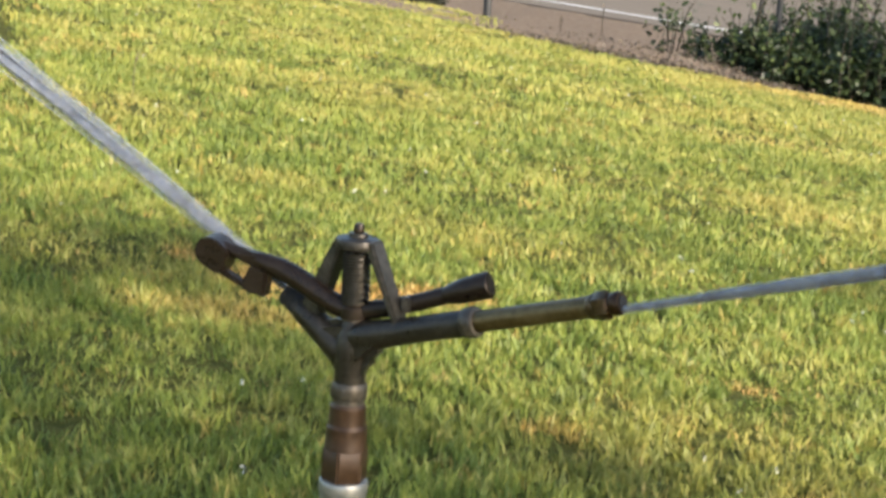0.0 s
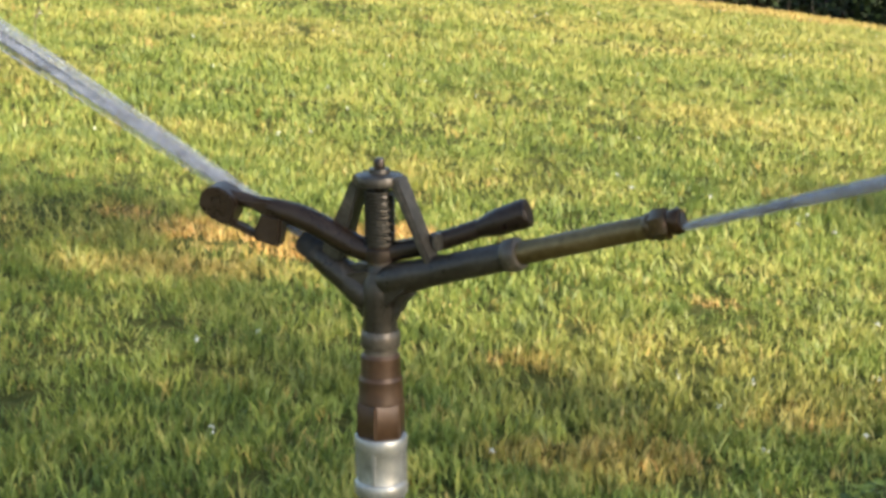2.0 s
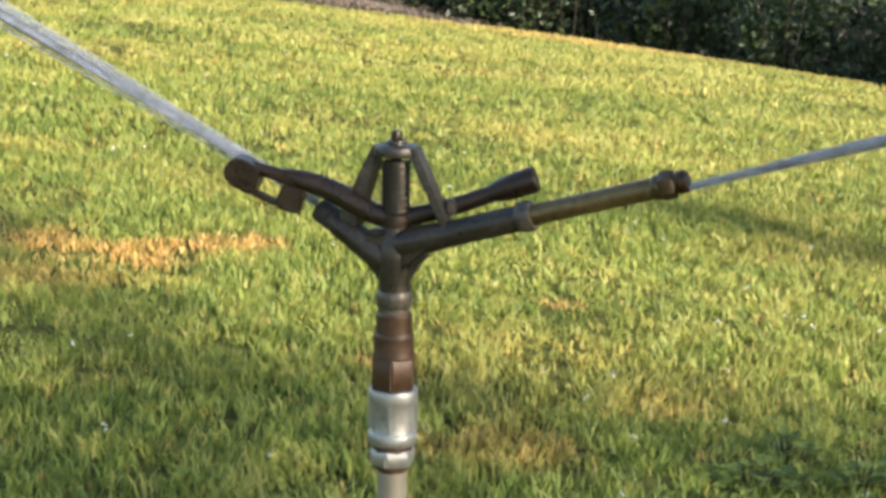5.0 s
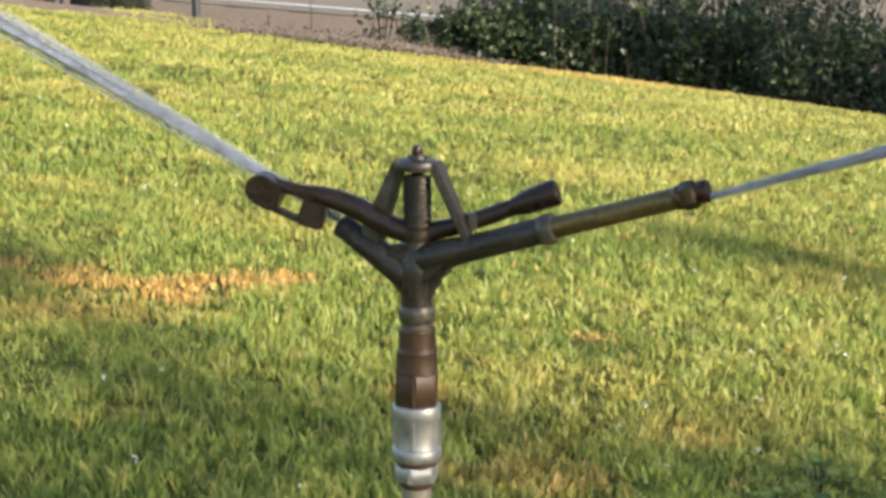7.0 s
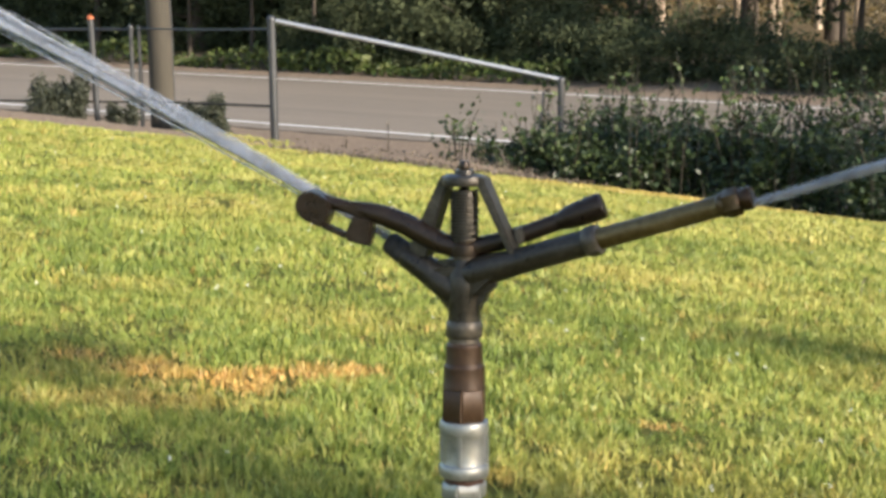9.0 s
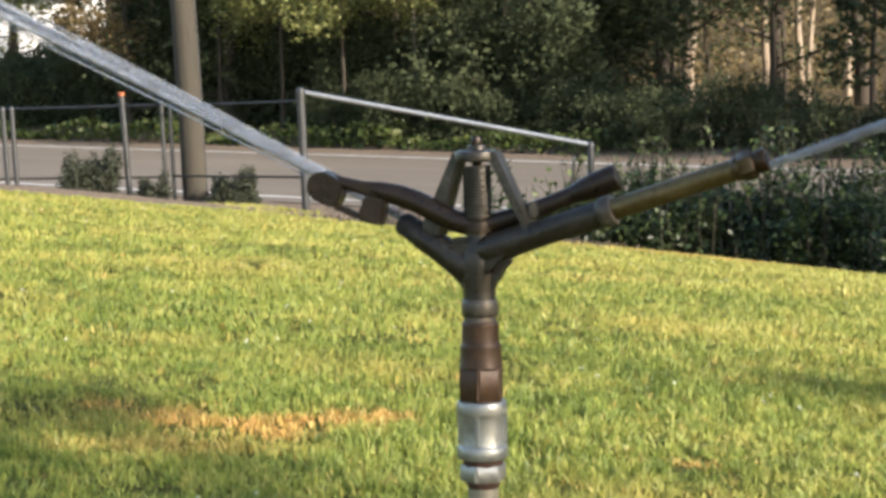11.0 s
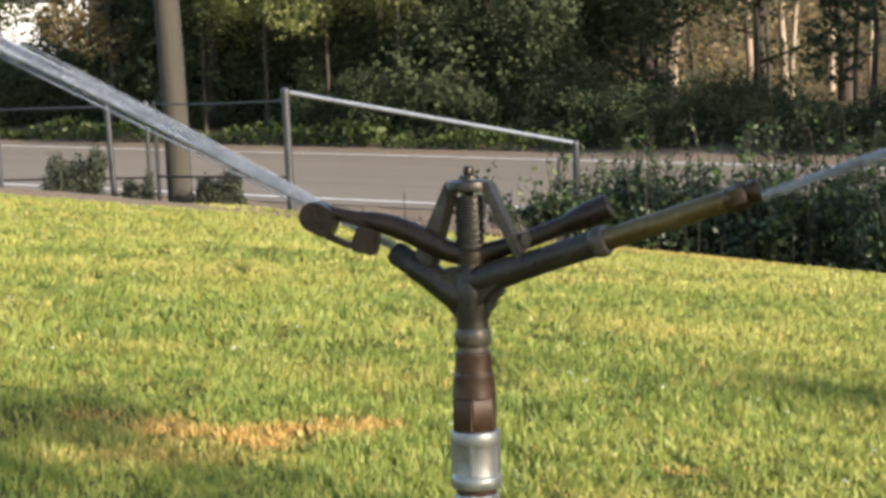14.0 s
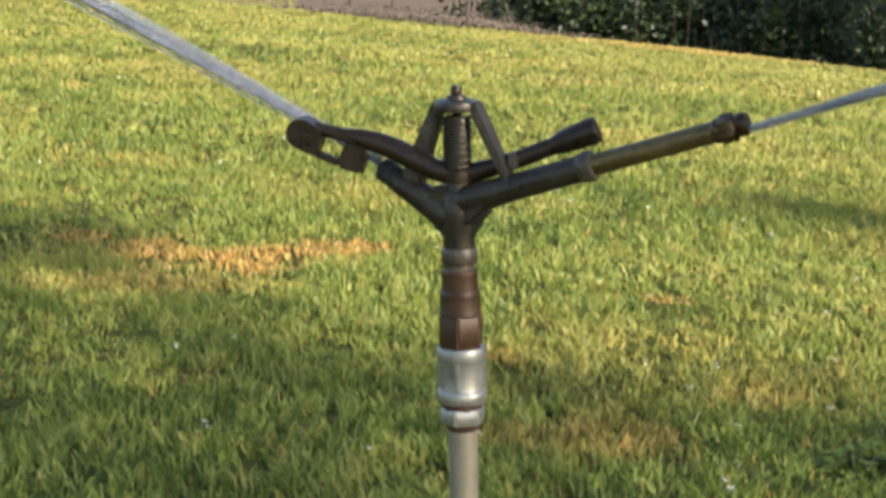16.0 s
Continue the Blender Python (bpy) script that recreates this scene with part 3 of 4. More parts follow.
def jet(name, start, elev, side, length, r0, r1, label, seed):
    """A jet that leaves in the head's plane: loose strands of water round a core, which widen and fall, and drops about them."""
    rngl = np.random.default_rng(seed)
    v = 11.0
    d = np.array((side * math.cos(radians(elev)), 0, math.sin(radians(elev))))
    turn = np.array(turn_h)
    width = lambda s: r0 + (r1 - r0) * np.clip(s / length, 0, 1.5) ** 0.8

    def middle(s):
        q = np.array(start)[None, :] + d[None, :] * s[:, None]
        q[:, 2] -= 9.81 / 2 * (s / v) ** 2
        return q

    holder = thing(name, (0, 0, 0), label, "water jet")
    vv, tt, total = [], [], 0
    for k in range(420):
        a = length * rngl.uniform(0, 1) ** 1.3 if k > 40 else 0.0
        s = np.linspace(a, min(length, a + rngl.uniform(0.12, 0.5)), 12)
        off = rngl.normal(size=2) * (0.20 if k % 3 == 0 else 0.42)
        sway = rngl.normal(size=2) * 0.10
        w = width(s)[:, None]
        f = np.linspace(0, 1, 12)[:, None]
        c = middle(s)
        c[:, 1] += (w * (off[0] + sway[0] * f))[:, 0]
        c[:, 2] += (w * (off[1] + sway[1] * f))[:, 0]
        r = w * rngl.uniform(0.07, 0.20) * np.minimum(1, np.minimum(f * 5 + (k <= 40), (1 - f) * 5) + 0.12)
        ring = np.stack([c + r * np.array((0, math.cos(2.094 * j), math.sin(2.094 * j))) for j in range(3)], 1)
        vv.append(ring.reshape(-1, 3) @ turn.T)
        for i in range(11):
            for j in range(3):
                p0, p1 = total + i * 3 + j, total + i * 3 + (j + 1) % 3
                tt += [(p0, p1, p1 + 3), (p0, p1 + 3, p0 + 3)]
        total += 36
    tagged(mesh_object("stream", np.concatenate(vv), np.array(tt), WATER, holder, True), "loose strands of white water", kind="stuff")
    m = 900
    s = length * rngl.uniform(0.03, 1.6, m)
    base = middle(s) + rngl.normal(size=(m, 3)) * (0.003 + 0.018 * s / length)[:, None]
    base = base @ turn.T
    base = base[base[:, 2] > 0.5]
    size = rngl.uniform(0.0005, 0.0014, len(base))[:, None]
    tet = np.array([(1, 1, 1), (-1, -1, 1), (-1, 1, -1), (1, -1, -1)]) * 0.8
    vv = (base[:, None, :] + tet[None] * size[:, None, :]).reshape(-1, 3)
    k = np.arange(len(base))[:, None] * 4
    tt = np.concatenate([k + (0, 1, 2), k + (0, 3, 1), k + (0, 2, 3), k + (1, 3, 2)], 1).reshape(-1, 3)
    tagged(mesh_object("droplets", vv, tt, WATER, holder), "fine flying water drops", kind="stuff")


jet("water_jet", tuple(along(0.264) + Vector((0, 0.0055, -0.004))), 19.5, 1, 2.6, 0.0044, 0.0230, "thin white jet of water from the brass range tube", 3)
jet("water_jet", tuple(Vector((-0.076, 0.0055, 1.196))), 24.5, -1, 2.7, 0.0062, 0.0330, "broad white jet of water thrown through the deflector", 5)

# ---- fence, pole, house ----


def fence_post(x, y, top, r=0.033, lean=0.0, orange=False, label="galvanised steel fence post"):
    z = float(ground_z(x, y)) - 0.06
    h = top - z
    holder = thing("fence_post", (x, y, z), label, "fence post", "posts of the roadside fence", turn=(0, radians(lean), 0))
    part("shaft", lathe([(r, 0), (r, h * 0.5), (r, h - 0.02)], 14), FENCEMETAL, holder)
    cap = lathe([(r * 1.12, h - 0.03), (r * 1.12, h - 0.01), (r * 0.8, h + 0.005), (r * 0.3, h + 0.012)], 14)
    part("cap", cap, ORANGE if orange else FENCEMETAL, holder, "orange painted top" if orange else "")


fence_post(-1.32, 15.0, 0.88, 0.036, -1.0, label="galvanised corner post of a roadside fence")
fence_post(1.23, 15.0, 0.34, 0.030, 0, label="galvanised fence post standing among the brambles")
fence_post(-3.23, 17.0, 0.82, 0.030, -2.5, True, "grey fence post with an orange painted top")
fence_post(-2.87, 17.0, 0.73, 0.022, -1.0, label="thin galvanised gate post beside the pole")
fence_post(-2.79, 17.02, 0.72, 0.020, -1.0, label="thin galvanised gate post beside the pole")
fence_post(-4.45, 17.0, 0.70, 0.026, -1.5, label="thin galvanised gate post by the lawn")
fence_post(-4.36, 17.0, 0.70, 0.026, -1.5, label="thin galvanised gate post by the lawn")

fence_post(0.98, 14.95, 0.22, 0.012, 7, label="thin leaning metal stake among the brambles")


def rail(a, b, r, label, name="fence_rail", sag=0.0, material=FENCEMETAL):
    a, b = Vector(a), Vector(b)
    pts = [a.lerp(b, i / 10) - Vector((0, 0, sag * 4 * (i / 10) * (1 - i / 10))) for i in range(11)]
    ob = part(name, sweep(pts, [r] * 11, 10), material, None, label)
    tagged(ob, label, "fence rail", "rails of the roadside fence")


rail((-1.30, 15.0, 0.845), (1.22, 15.0, 0.325), 0.021, "galvanised top rail with painted sun glint, sloping down from the corner post", material=GLINTZINC)
rail((-1.34, 15.0, 0.775), (-2.80, 17.0, 0.70), 0.008, "thin top wire of the fence, pulled taut", "fence_wire", 0.01)
rail((-2.86, 17.0, 0.69), (-6.6, 19.2, 0.60), 0.012, "thin top rail of the gate stretch", "fence_rail", 0.0)
rail((-1.34, 15.0, 0.09), (-2.80, 17.0, -0.02), 0.012, "low rusty brown rail between corner post and pole", "fence_rail", 0.0, WOODPOLE)
rail((-2.86, 17.0, -0.03), (-6.6, 19.2, -0.16), 0.011, "low rusty brown rail of the gate stretch", "fence_rail", 0.0, WOODPOLE)

pz = float(ground_z(-2.58, 17.0)) - 0.1
pole = thing("utility_pole", (-2.58, 17.0, pz), "tall weathered grey wooden utility pole behind the lawn", "utility pole", turn=(0, radians(-1.5), 0))
part("shaft", sweep([(0, 0, 0), (0.01, 0, 1), (-0.004, 0, 2.5), (-0.012, 0, 5), (-0.02, 0, 8.5)], [0.126, 0.124, 0.121, 0.112, 0.095], 20), WOODPOLE, pole)
part("crossarm", box(-1.1, 1.1, -0.16, -0.05, 7.7, 7.82, 0.01), WOODPOLE, pole, "wooden crossarm")
for sxx in (-0.95, 0.95, 0.4, -0.4):
    ins = lathe([(0.03, 7.82), (0.05, 7.85), (0.03, 7.88), (0.05, 7.91), (0.02, 7.95)], 12)
    bmesh.ops.translate(ins, verts=ins.verts, vec=(sxx, -0.105, 0))
    part("insulator", ins, GLASSDARK, pole, "dark insulator")
part("ground_wire", sweep([(0.127, -0.03, 0), (0.132, -0.03, 1.2), (0.112, -0.03, 3.5), (0.096, -0.03, 7)], [0.008] * 4, 8), FENCEMETAL, pole, "pale wire stapled down the pole")


def house(x, y, eave, w, d, turn):
    """Right front corner at x, y; the eave runs along the front."""
    z = float(ground_z(x, y)) - 0.2
    h = eave - z
    hs = thing("house", (x, y, z), "white sided house with a grey roof behind trees", "house", turn=(0, 0, radians(turn)))
    wall = part("wall", box(-w, 0, 0, d, 0, h), WHITEWALL, hs, "white painted siding", False)
    for k in range(int(h / 0.22)):
        part("siding_board", box(-w - 0.012, 0.012, -0.014, 0.004, k * 0.22 + 0.02, k * 0.22 + 0.21, 0.004), WHITEWALL, wall, "", False)
    for s in (0, 1):
        y0, y1 = (-0.5, d / 2) if s == 0 else (d + 0.5, d / 2)
        bm = bmesh.new()
        f = bm.faces.new([bm.verts.new((-w - 0.5, a, q)) for a, q in ((y0, h - 0.06), (y0, h + 0.10), (y1, h + 1.75), (y1, h + 1.59))])
        r = bmesh.ops.extrude_face_region(bm, geom=[f])
        bmesh.ops.translate(bm, verts=[v for v in r["geom"] if isinstance(v, bmesh.types.BMVert)], vec=(w + 1.0, 0, 0))
        part("roof", bm, SHINGLE, hs, "grey shingle roof slope", False)
    part("fascia", box(-w - 0.52, 0.52, -0.535, -0.505, h - 0.10, h + 0.10, 0.01), WHITEWALL, hs, "white fascia board", False)
    for wx in (-0.62, -3.4):
        wf = part("window", box(wx - 0.32, wx + 0.32, -0.05, -0.015, h - 1.75, h - 0.75, 0.01), WHITEWALL, hs, "white framed window", False)
        part("pane", box(wx - 0.26, wx + 0.26, -0.062, -0.052, h - 1.69, h - 0.81), GLASSDARK, wf, "dark glass", False)


house(-12.4, 62.0, 2.95, 8.0, 7.0, 4)


# ---- plants ----


def tree(x, y, height, r, crown, leaves, leaf_size, bark, leafmat, label, seed, lean=(0, 0), low=0.3, spread=1.0, limbs=7, group="", clumps=14):
    """Tapered bending trunk, limbs, and a crown of leaf clumps round the limbs' ends."""
    rr = random.Random(seed)
    z = float(ground_z(x, y)) - 0.1
    t = thing("tree", (x, y, z), label, "tree", group)
    pts, rad = [], []
    for i in range(9):
        f = i / 8
        pts.append(Vector((lean[0] * f * height + rr.uniform(-1, 1) * r * 0.5 * (i > 0), lean[1] * f * height + rr.uniform(-1, 1) * r * 0.5 * (i > 0), f * height * 0.92)))
        rad.append(r * (1.25 if i == 0 else 1.0) * (1 - 0.78 * f))
    bm = sweep(pts, rad, 10)
    ends = []
    for k in range(limbs):
        f = low + (0.95 - low) * (k + rr.random()) / limbs
        o = pts[0].lerp(pts[-1], f)
        a = rr.uniform(0, 6.283)
        ln_ = crown * spread * rr.uniform(0.55, 1.0) * (1.15 - 0.5 * f)
        e = o + Vector((math.cos(a) * ln_, math.sin(a) * ln_, ln_ * rr.uniform(0.1, 0.7)))
        mid = o.lerp(e, 0.5) + Vector((0, 0, -0.06 * ln_))
        sweep([o, mid, e], [r * 0.34 * (1 - 0.5 * f), r * 0.2, r * 0.06], 6, True, 1.0, bm)
        ends += [e, mid]
    part("trunk", bm, bark, t)
    ends.append(pts[-1])
    if leaves:
        cl = []
        for i in range(clumps):
            e = ends[i % len(ends)]
            c = (e.x + rr.uniform(-0.3, 0.3) * crown, e.y + rr.uniform(-0.3, 0.3) * crown, e.z + rr.uniform(-0.2, 0.3) * crown)
            s = crown * rr.uniform(0.28, 0.5)
            cl.append(blob_points(leaves // clumps, c, (s, s, s * 0.75), 0.45))
        v, f3 = leaf_arrays(np.concatenate(cl), leaf_size, 0.6)
        mesh_object("crown", v, f3, leafmat, t)
    return t


def shrub(x, y, w, d, h, leaves, leaf_size, leafmat, label, seed, group="", canes=8, category="shrub", lift=0.0, name="shrub"):
    rr = random.Random(seed)
    z = float(ground_z(x, y)) - 0.02 + lift
    t = thing(name, (x, y, z), label, category, group)
    bm = bmesh.new()
    tips = []
    for k in range(canes):
        a = rr.uniform(0, 6.283)
        q = rr.uniform(0.4, 1.0)
        e = Vector((math.cos(a) * w / 2 * q, math.sin(a) * d / 2 * q, h * rr.uniform(0.5, 1.05)))
        o = Vector((e.x * 0.25, e.y * 0.25, 0))
        m = o.lerp(e, 0.55) + Vector((0, 0, h * 0.22))
        sweep([o, o.lerp(m, 0.6), m, e], [0.008, 0.007, 0.006, 0.003], 5, True, 1.0, bm)
        tips += [m, e]
    part("cane_tangle", bm, CANE, t, "thin arching stems")
    cl = [blob_points(leaves // 2, (0, 0, h * 0.42), (w * 0.5, d * 0.5, h * 0.5), 0.5), blob_points(leaves // 3, (0, 0, h * 0.12), (w * 0.52, d * 0.5, h * 0.22), 0.4)]
    per = max(3, leaves * 2 // 3 // len(tips))
    for q in tips:
        cl.append(blob_points(per, q, (w * 0.16, d * 0.16, h * 0.20), 0.3))
    c = np.concatenate(cl)
    c[:, 2] = np.abs(c[:, 2]) * rng.uniform(0.9, 1.1, len(c))
    v, f3 = leaf_arrays(c, leaf_size, 0.7, 0.1)
    mesh_object("leaves", v, f3, leafmat, t)


def bramble(x, y, w, d, h, leaves, label, seed, group):
    """A dark low tangle, upright weedy stalks over it, and a few arching sprays of larger leaves coloured as if sunlit.
    """
    rr = random.Random(seed)
    t = thing("bramble_bush", (x, y, float(ground_z(x, y)) - 0.02), label, "bramble", group)
    low = [blob_points(int(leaves * 0.85), (0, 0, h * 0.22), (w * 0.58, d * 0.5, h * 0.38), 0.35)]
    for q in range(6):
        low.append(blob_points(int(leaves * 0.06), (rr.uniform(-0.5, 0.5) * w, rr.uniform(-0.4, 0.4) * d, h * rr.uniform(0.30, 0.62)), (w * rr.uniform(0.10, 0.2), d * 0.15, h * rr.uniform(0.12, 0.26)), 0.3))
    low = np.concatenate(low)
    low[:, 2] = np.abs(low[:, 2])
    v, f3 = leaf_arrays(low, 0.058, 0.7, 0.2)
    mesh_object("leaves", v, f3, BRAMBLE, t, )
    canes, stems, blades = bmesh.new(), [], []
    for k in range(int(26 * w)):
        o = Vector((rr.uniform(-0.55, 0.55) * w, rr.uniform(-0.5, 0.5) * d, 0))
        hh = h * rr.choice((0.5, 0.65, 0.8, 0.9, 1.05)) * rr.uniform(0.8, 1.1)
        e = o + Vector((rr.gauss(0, 0.09), rr.gauss(0, 0.09), hh))
        m = o.lerp(e, 0.5) + Vector((rr.gauss(0, 0.02), 0, 0))
        sweep([o, m, e], [0.0045, 0.004, 0.002], 4, False, 1.0, canes)
        for q in range(rr.randint(3, 9)):
            f = rr.uniform(0.35, 1.0)
            c = o.lerp(e, f)
            blades.append((c.x + rr.gauss(0, 0.02), c.y + rr.gauss(0, 0.02), c.z))
    v, f3 = leaf_arrays(np.array(blades), 0.060, 0.9, 0.9)
    mesh_object("stalk_leaves", v, f3, BRAMBLE, t)
    big = []
    for k in range(max(2, int(7 * w))):
        a = rr.uniform(0, 6.283)
        o = Vector((rr.uniform(-0.4, 0.4) * w, rr.uniform(-0.4, 0.4) * d, 0))
        e = o + Vector((math.cos(a) * 0.32 * w, math.sin(a) * 0.32 * w, h * rr.uniform(0.65, 1.1)))
        m = o.lerp(e, 0.6) + Vector((0, 0, h * 0.2))
        sweep([o, o.lerp(m, 0.6), m, e], [0.006, 0.0055, 0.0045, 0.002], 5, True, 1.0, canes)
        for q in range(rr.randint(7, 14)):
            c = (m.lerp(e, rr.random()) if q % 2 else o.lerp(m, rr.uniform(0.55, 1)))
            big.append((c.x + rr.gauss(0, 0.045), c.y + rr.gauss(0, 0.045), c.z + rr.gauss(0, 0.035)))
    tagged(part("cane_tangle", canes, CANE, t), "thin stems and arching canes", kind="stuff")
    v, f3 = leaf_arrays(np.array(big), 0.068, 0.8)
    mesh_object("spray_leaves", v, f3, LITSPRAY, t, )


def road_xy(a, n):
    q = ROAD_U * a + ROAD_N * n
    return float(q[0]), float(q[1])


# brambles at the lawn's lower border
BR = "brambles along the lawn's border"
for i, (x, y, w, d, h, nlv) in enumerate(((0.78, 13.7, 0.6, 0.7, 0.44, 400), (1.27, 13.5, 0.9, 0.9, 0.70, 1500), (1.84, 13.4, 1.1, 1.0, 0.86, 2300), (2.5, 13.2, 1.2, 1.1, 0.98, 2700), (3.25, 12.9, 1.4, 1.1, 1.14, 2900), (4.0, 12.3, 1.5, 1.2, 1.18, 2600), (4.9, 11.5, 1.6, 1.3, 1.20, 2300), (5.8, 10.8, 1.6, 1.3, 1.20, 1800), (2.3, 15.2, 1.5, 1.0, 1.10, 2000), (3.6, 14.5, 1.7, 1.2, 1.28, 2200), (4.7, 13.6, 1.6, 1.2, 1.30, 1900), (1.45, 15.6, 0.9, 0.8, 0.92, 700))):
    bramble(x, y, w, d, h, int(nlv * 1.5), "tangled dark green bramble bush with weedy stalks", 40 + i, BR)
shrub(0.32, 14.95, 0.5, 0.5, 0.56, 110, 0.06, BRAMBLE, "sparse bramble shoots with a few leaves", 60, BR, 5, "bramble", name="bramble_bush")
# shrubs by the pole
GS = "shrubs by the utility pole"
shrub(-2.15, 16.4, 0.50, 0.5, 0.41, 10000, 0.032, GREYSHRUB, "low grey green shrub beside the utility pole", 70, GS, 9)
shrub(-3.65, 16.9, 0.62, 0.6, 0.50, 11000, 0.032, GREYSHRUB, "low grey green shrub beside the fence post", 71, GS, 9)
shrub(-2.95, 16.6, 0.36, 0.35, 0.34, 2200, 0.03, GREYSHRUB, "small grey green shrub under the gate", 72, GS, 5)

# wood beyond the road
WD = "trees of the wood beyond the road"
rr = random.Random(11)
k = 0
for n in (27.2, 30.0, 33.5, 37.5):
    a = -41.0
    while a < -18.5:
        x, y = road_xy(a + rr.uniform(-0.7, 0.7), n + rr.uniform(-0.9, 0.9))
        a += 3.0
        k += 1
        if -0.262 < x / (y + 1.55) < -0.155:
            continue
        tree(x, y, rr.uniform(7, 11), rr.uniform(0.10, 0.18), rr.uniform(2.0, 2.7), 4400, 0.155, BARK, DARKLEAF, "dark leafy woodland tree beyond the road", 100 + k, (rr.uniform(-0.05, 0.05), rr.uniform(-0.05, 0.05)), 0.06, 1.0, 9, WD, 18)
# tall trees added to the right of the view to shade the wood
for a, n in ((-9.5, 29.6), (-5.5, 32.5), (-1.5, 29.6), (3.0, 32.0), (7.5, 30.0), (12.0, 32.0)):
    x, y = road_xy(a, n)
    tree(x, y, rr.uniform(9, 13), 0.2, 3.0, 5000, 0.18, BARK, DARKLEAF, "tall unseen tree added to shade the wood", 150 + k, (0, 0), 0.10, 1.0, 9, WD, 18)
    k += 1
# lower roadside trees added beyond the view to shade the bushes and the wood's front
for i, (a, n, h, cr, q) in enumerate(((-8.6, 25.6, 6.2, 1.5, 3400), (-5.6, 25.7, 6.6, 1.5, 3400), (-2.4, 25.6, 7.0, 1.6, 3400), (-7.6, 27.8, 10.0, 1.8, 3600), (-3.6, 27.9, 11.0, 1.9, 3600))):
    x, y = road_xy(a, n)
    tree(x, y, h, 0.14, cr, q, 0.19, BARK, DARKLEAF, "unseen dense tree added to shade the wood's front", 180 + i, (0, 0), 0.06, 1.0, 10, WD, 18)
# brighter foliage hanging over the road's far side
for i, (a, n, cr) in enumerate(((-20.9, 25.7, 1.6), (-22.5, 25.5, 1.8), (-24.2, 25.6, 1.8), (-25.9, 25.6, 1.6))):
    x, y = road_xy(a, n)
    tree(x, y, 5.4, 0.04, cr, 8500, 0.090, BARK, LIMELEAF, "sunlit yellow green tree at the wood's front", 201 + i, (0, 0), 0.41, 1.0, 9, "sunlit trees at the wood's front", 16)
x, y = road_xy(-28.5, 25.5)
tree(x, y, 5.5, 0.07, 1.45, 7000, 0.10, BARK, BROWNLEAF, "brown leaved tree behind the utility pole", 205, (0, 0), 0.36, 0.8, 9, "", 16)
x, y = road_xy(-38.3, 30.4)
tree(x, y, 5.0, 0.12, 1.5, 1300, 0.14, BARK, LIMELEAF, "thin leaved tree in front of the white house", 206, (0, 0), 0.2, 0.9, 8, "", 14)
# pale trunks in the thin part of the wood
PT = "pale trunks of the thin wood"
for i, (bx, yy, r, ln_, pale) in enumerate(((0.1285, 42.0, 0.16, 0.02, 1), (0.1395, 44, 0.06, -0.05, 1), (0.1700, 43.0, 0.10, -0.02, 1), (0.1735, 46, 0.07, 0.01, 1), (0.1795, 44, 0.07, -0.01, 0), (0.1880, 42.0, 0.10, -0.015, 1), (0.1915, 42.3, 0.07, 0.06, 1), (0.2215, 40.0, 0.17, -0.07, 0), (0.2135, 46, 0.08, 0.02, 1), (0.235, 43, 0.1, 0.02, 1))):
    tree(bx * (yy + 1.55), yy, rr.uniform(6.5, 9), r, 1.9, 1400 if bx < 0.12 else 520, 0.17, PALEBARK if pale else BARK, DARKLEAF, "slender pale barked tree in the thin wood" if pale else "dark barked tree in the thin wood", 300 + i, (ln_, 0.0), 0.26 if bx < 0.12 else 0.42, 1.0, 8, PT, 14)
# dark hedge under them, and green weeds along the road's far side
UH = "bushes along the road's far side"
for i in range(13):
    x, y = road_xy(-22.0 + i * 1.15 + rr.uniform(-0.2, 0.2), 25.6 + rr.uniform(-0.4, 0.5))
    shrub(x, y, 2.0, 1.6, rr.uniform(0.65, 1.15), 4600, 0.068, DARKLEAF, "dense dark bush at the wood's front", 400 + i, UH, 8)
for i in range(19):
    a = -44.0 + i * 1.3 + rr.uniform(-0.2, 0.2)
    x, y = road_xy(a, 26.6 + rr.uniform(-0.4, 0.5))
    shrub(x, y, 2.2, 1.6, rr.uniform(1.0, 1.5) if a < -31 else rr.uniform(1.5, 2.2), 4400, 0.095, DARKLEAF, "dense dark bush at the wood's front", 430 + i, UH, 8)
for i, (a, n, h) in enumerate(((-19.5, 26.3, 2.7), (-18.3, 26.4, 2.3), (-20.6, 26.4, 2.4))):
    x, y = road_xy(a, n)
    shrub(x, y, 1.7, 1.4, h, 4400, 0.095, DARKLEAF, "tall dense dark bush beside the road", 455 + i, UH, 10)
# dark bushes added to fill the shaded void under the crowns
for i in range(20):
    a = -44.0 + i * 1.35 + rr.uniform(-0.2, 0.2)
    x, y = road_xy(a, 29.2 + rr.uniform(-0.4, 0.4))
    shrub(x, y, 2.4, 1.8, rr.uniform(1.2, 1.6) if a < -32.6 else rr.uniform(2.6, 3.5), 4600, 0.125, DARKLEAF, "dense dark bush added as the wood's shade", 460 + i, UH, 10)
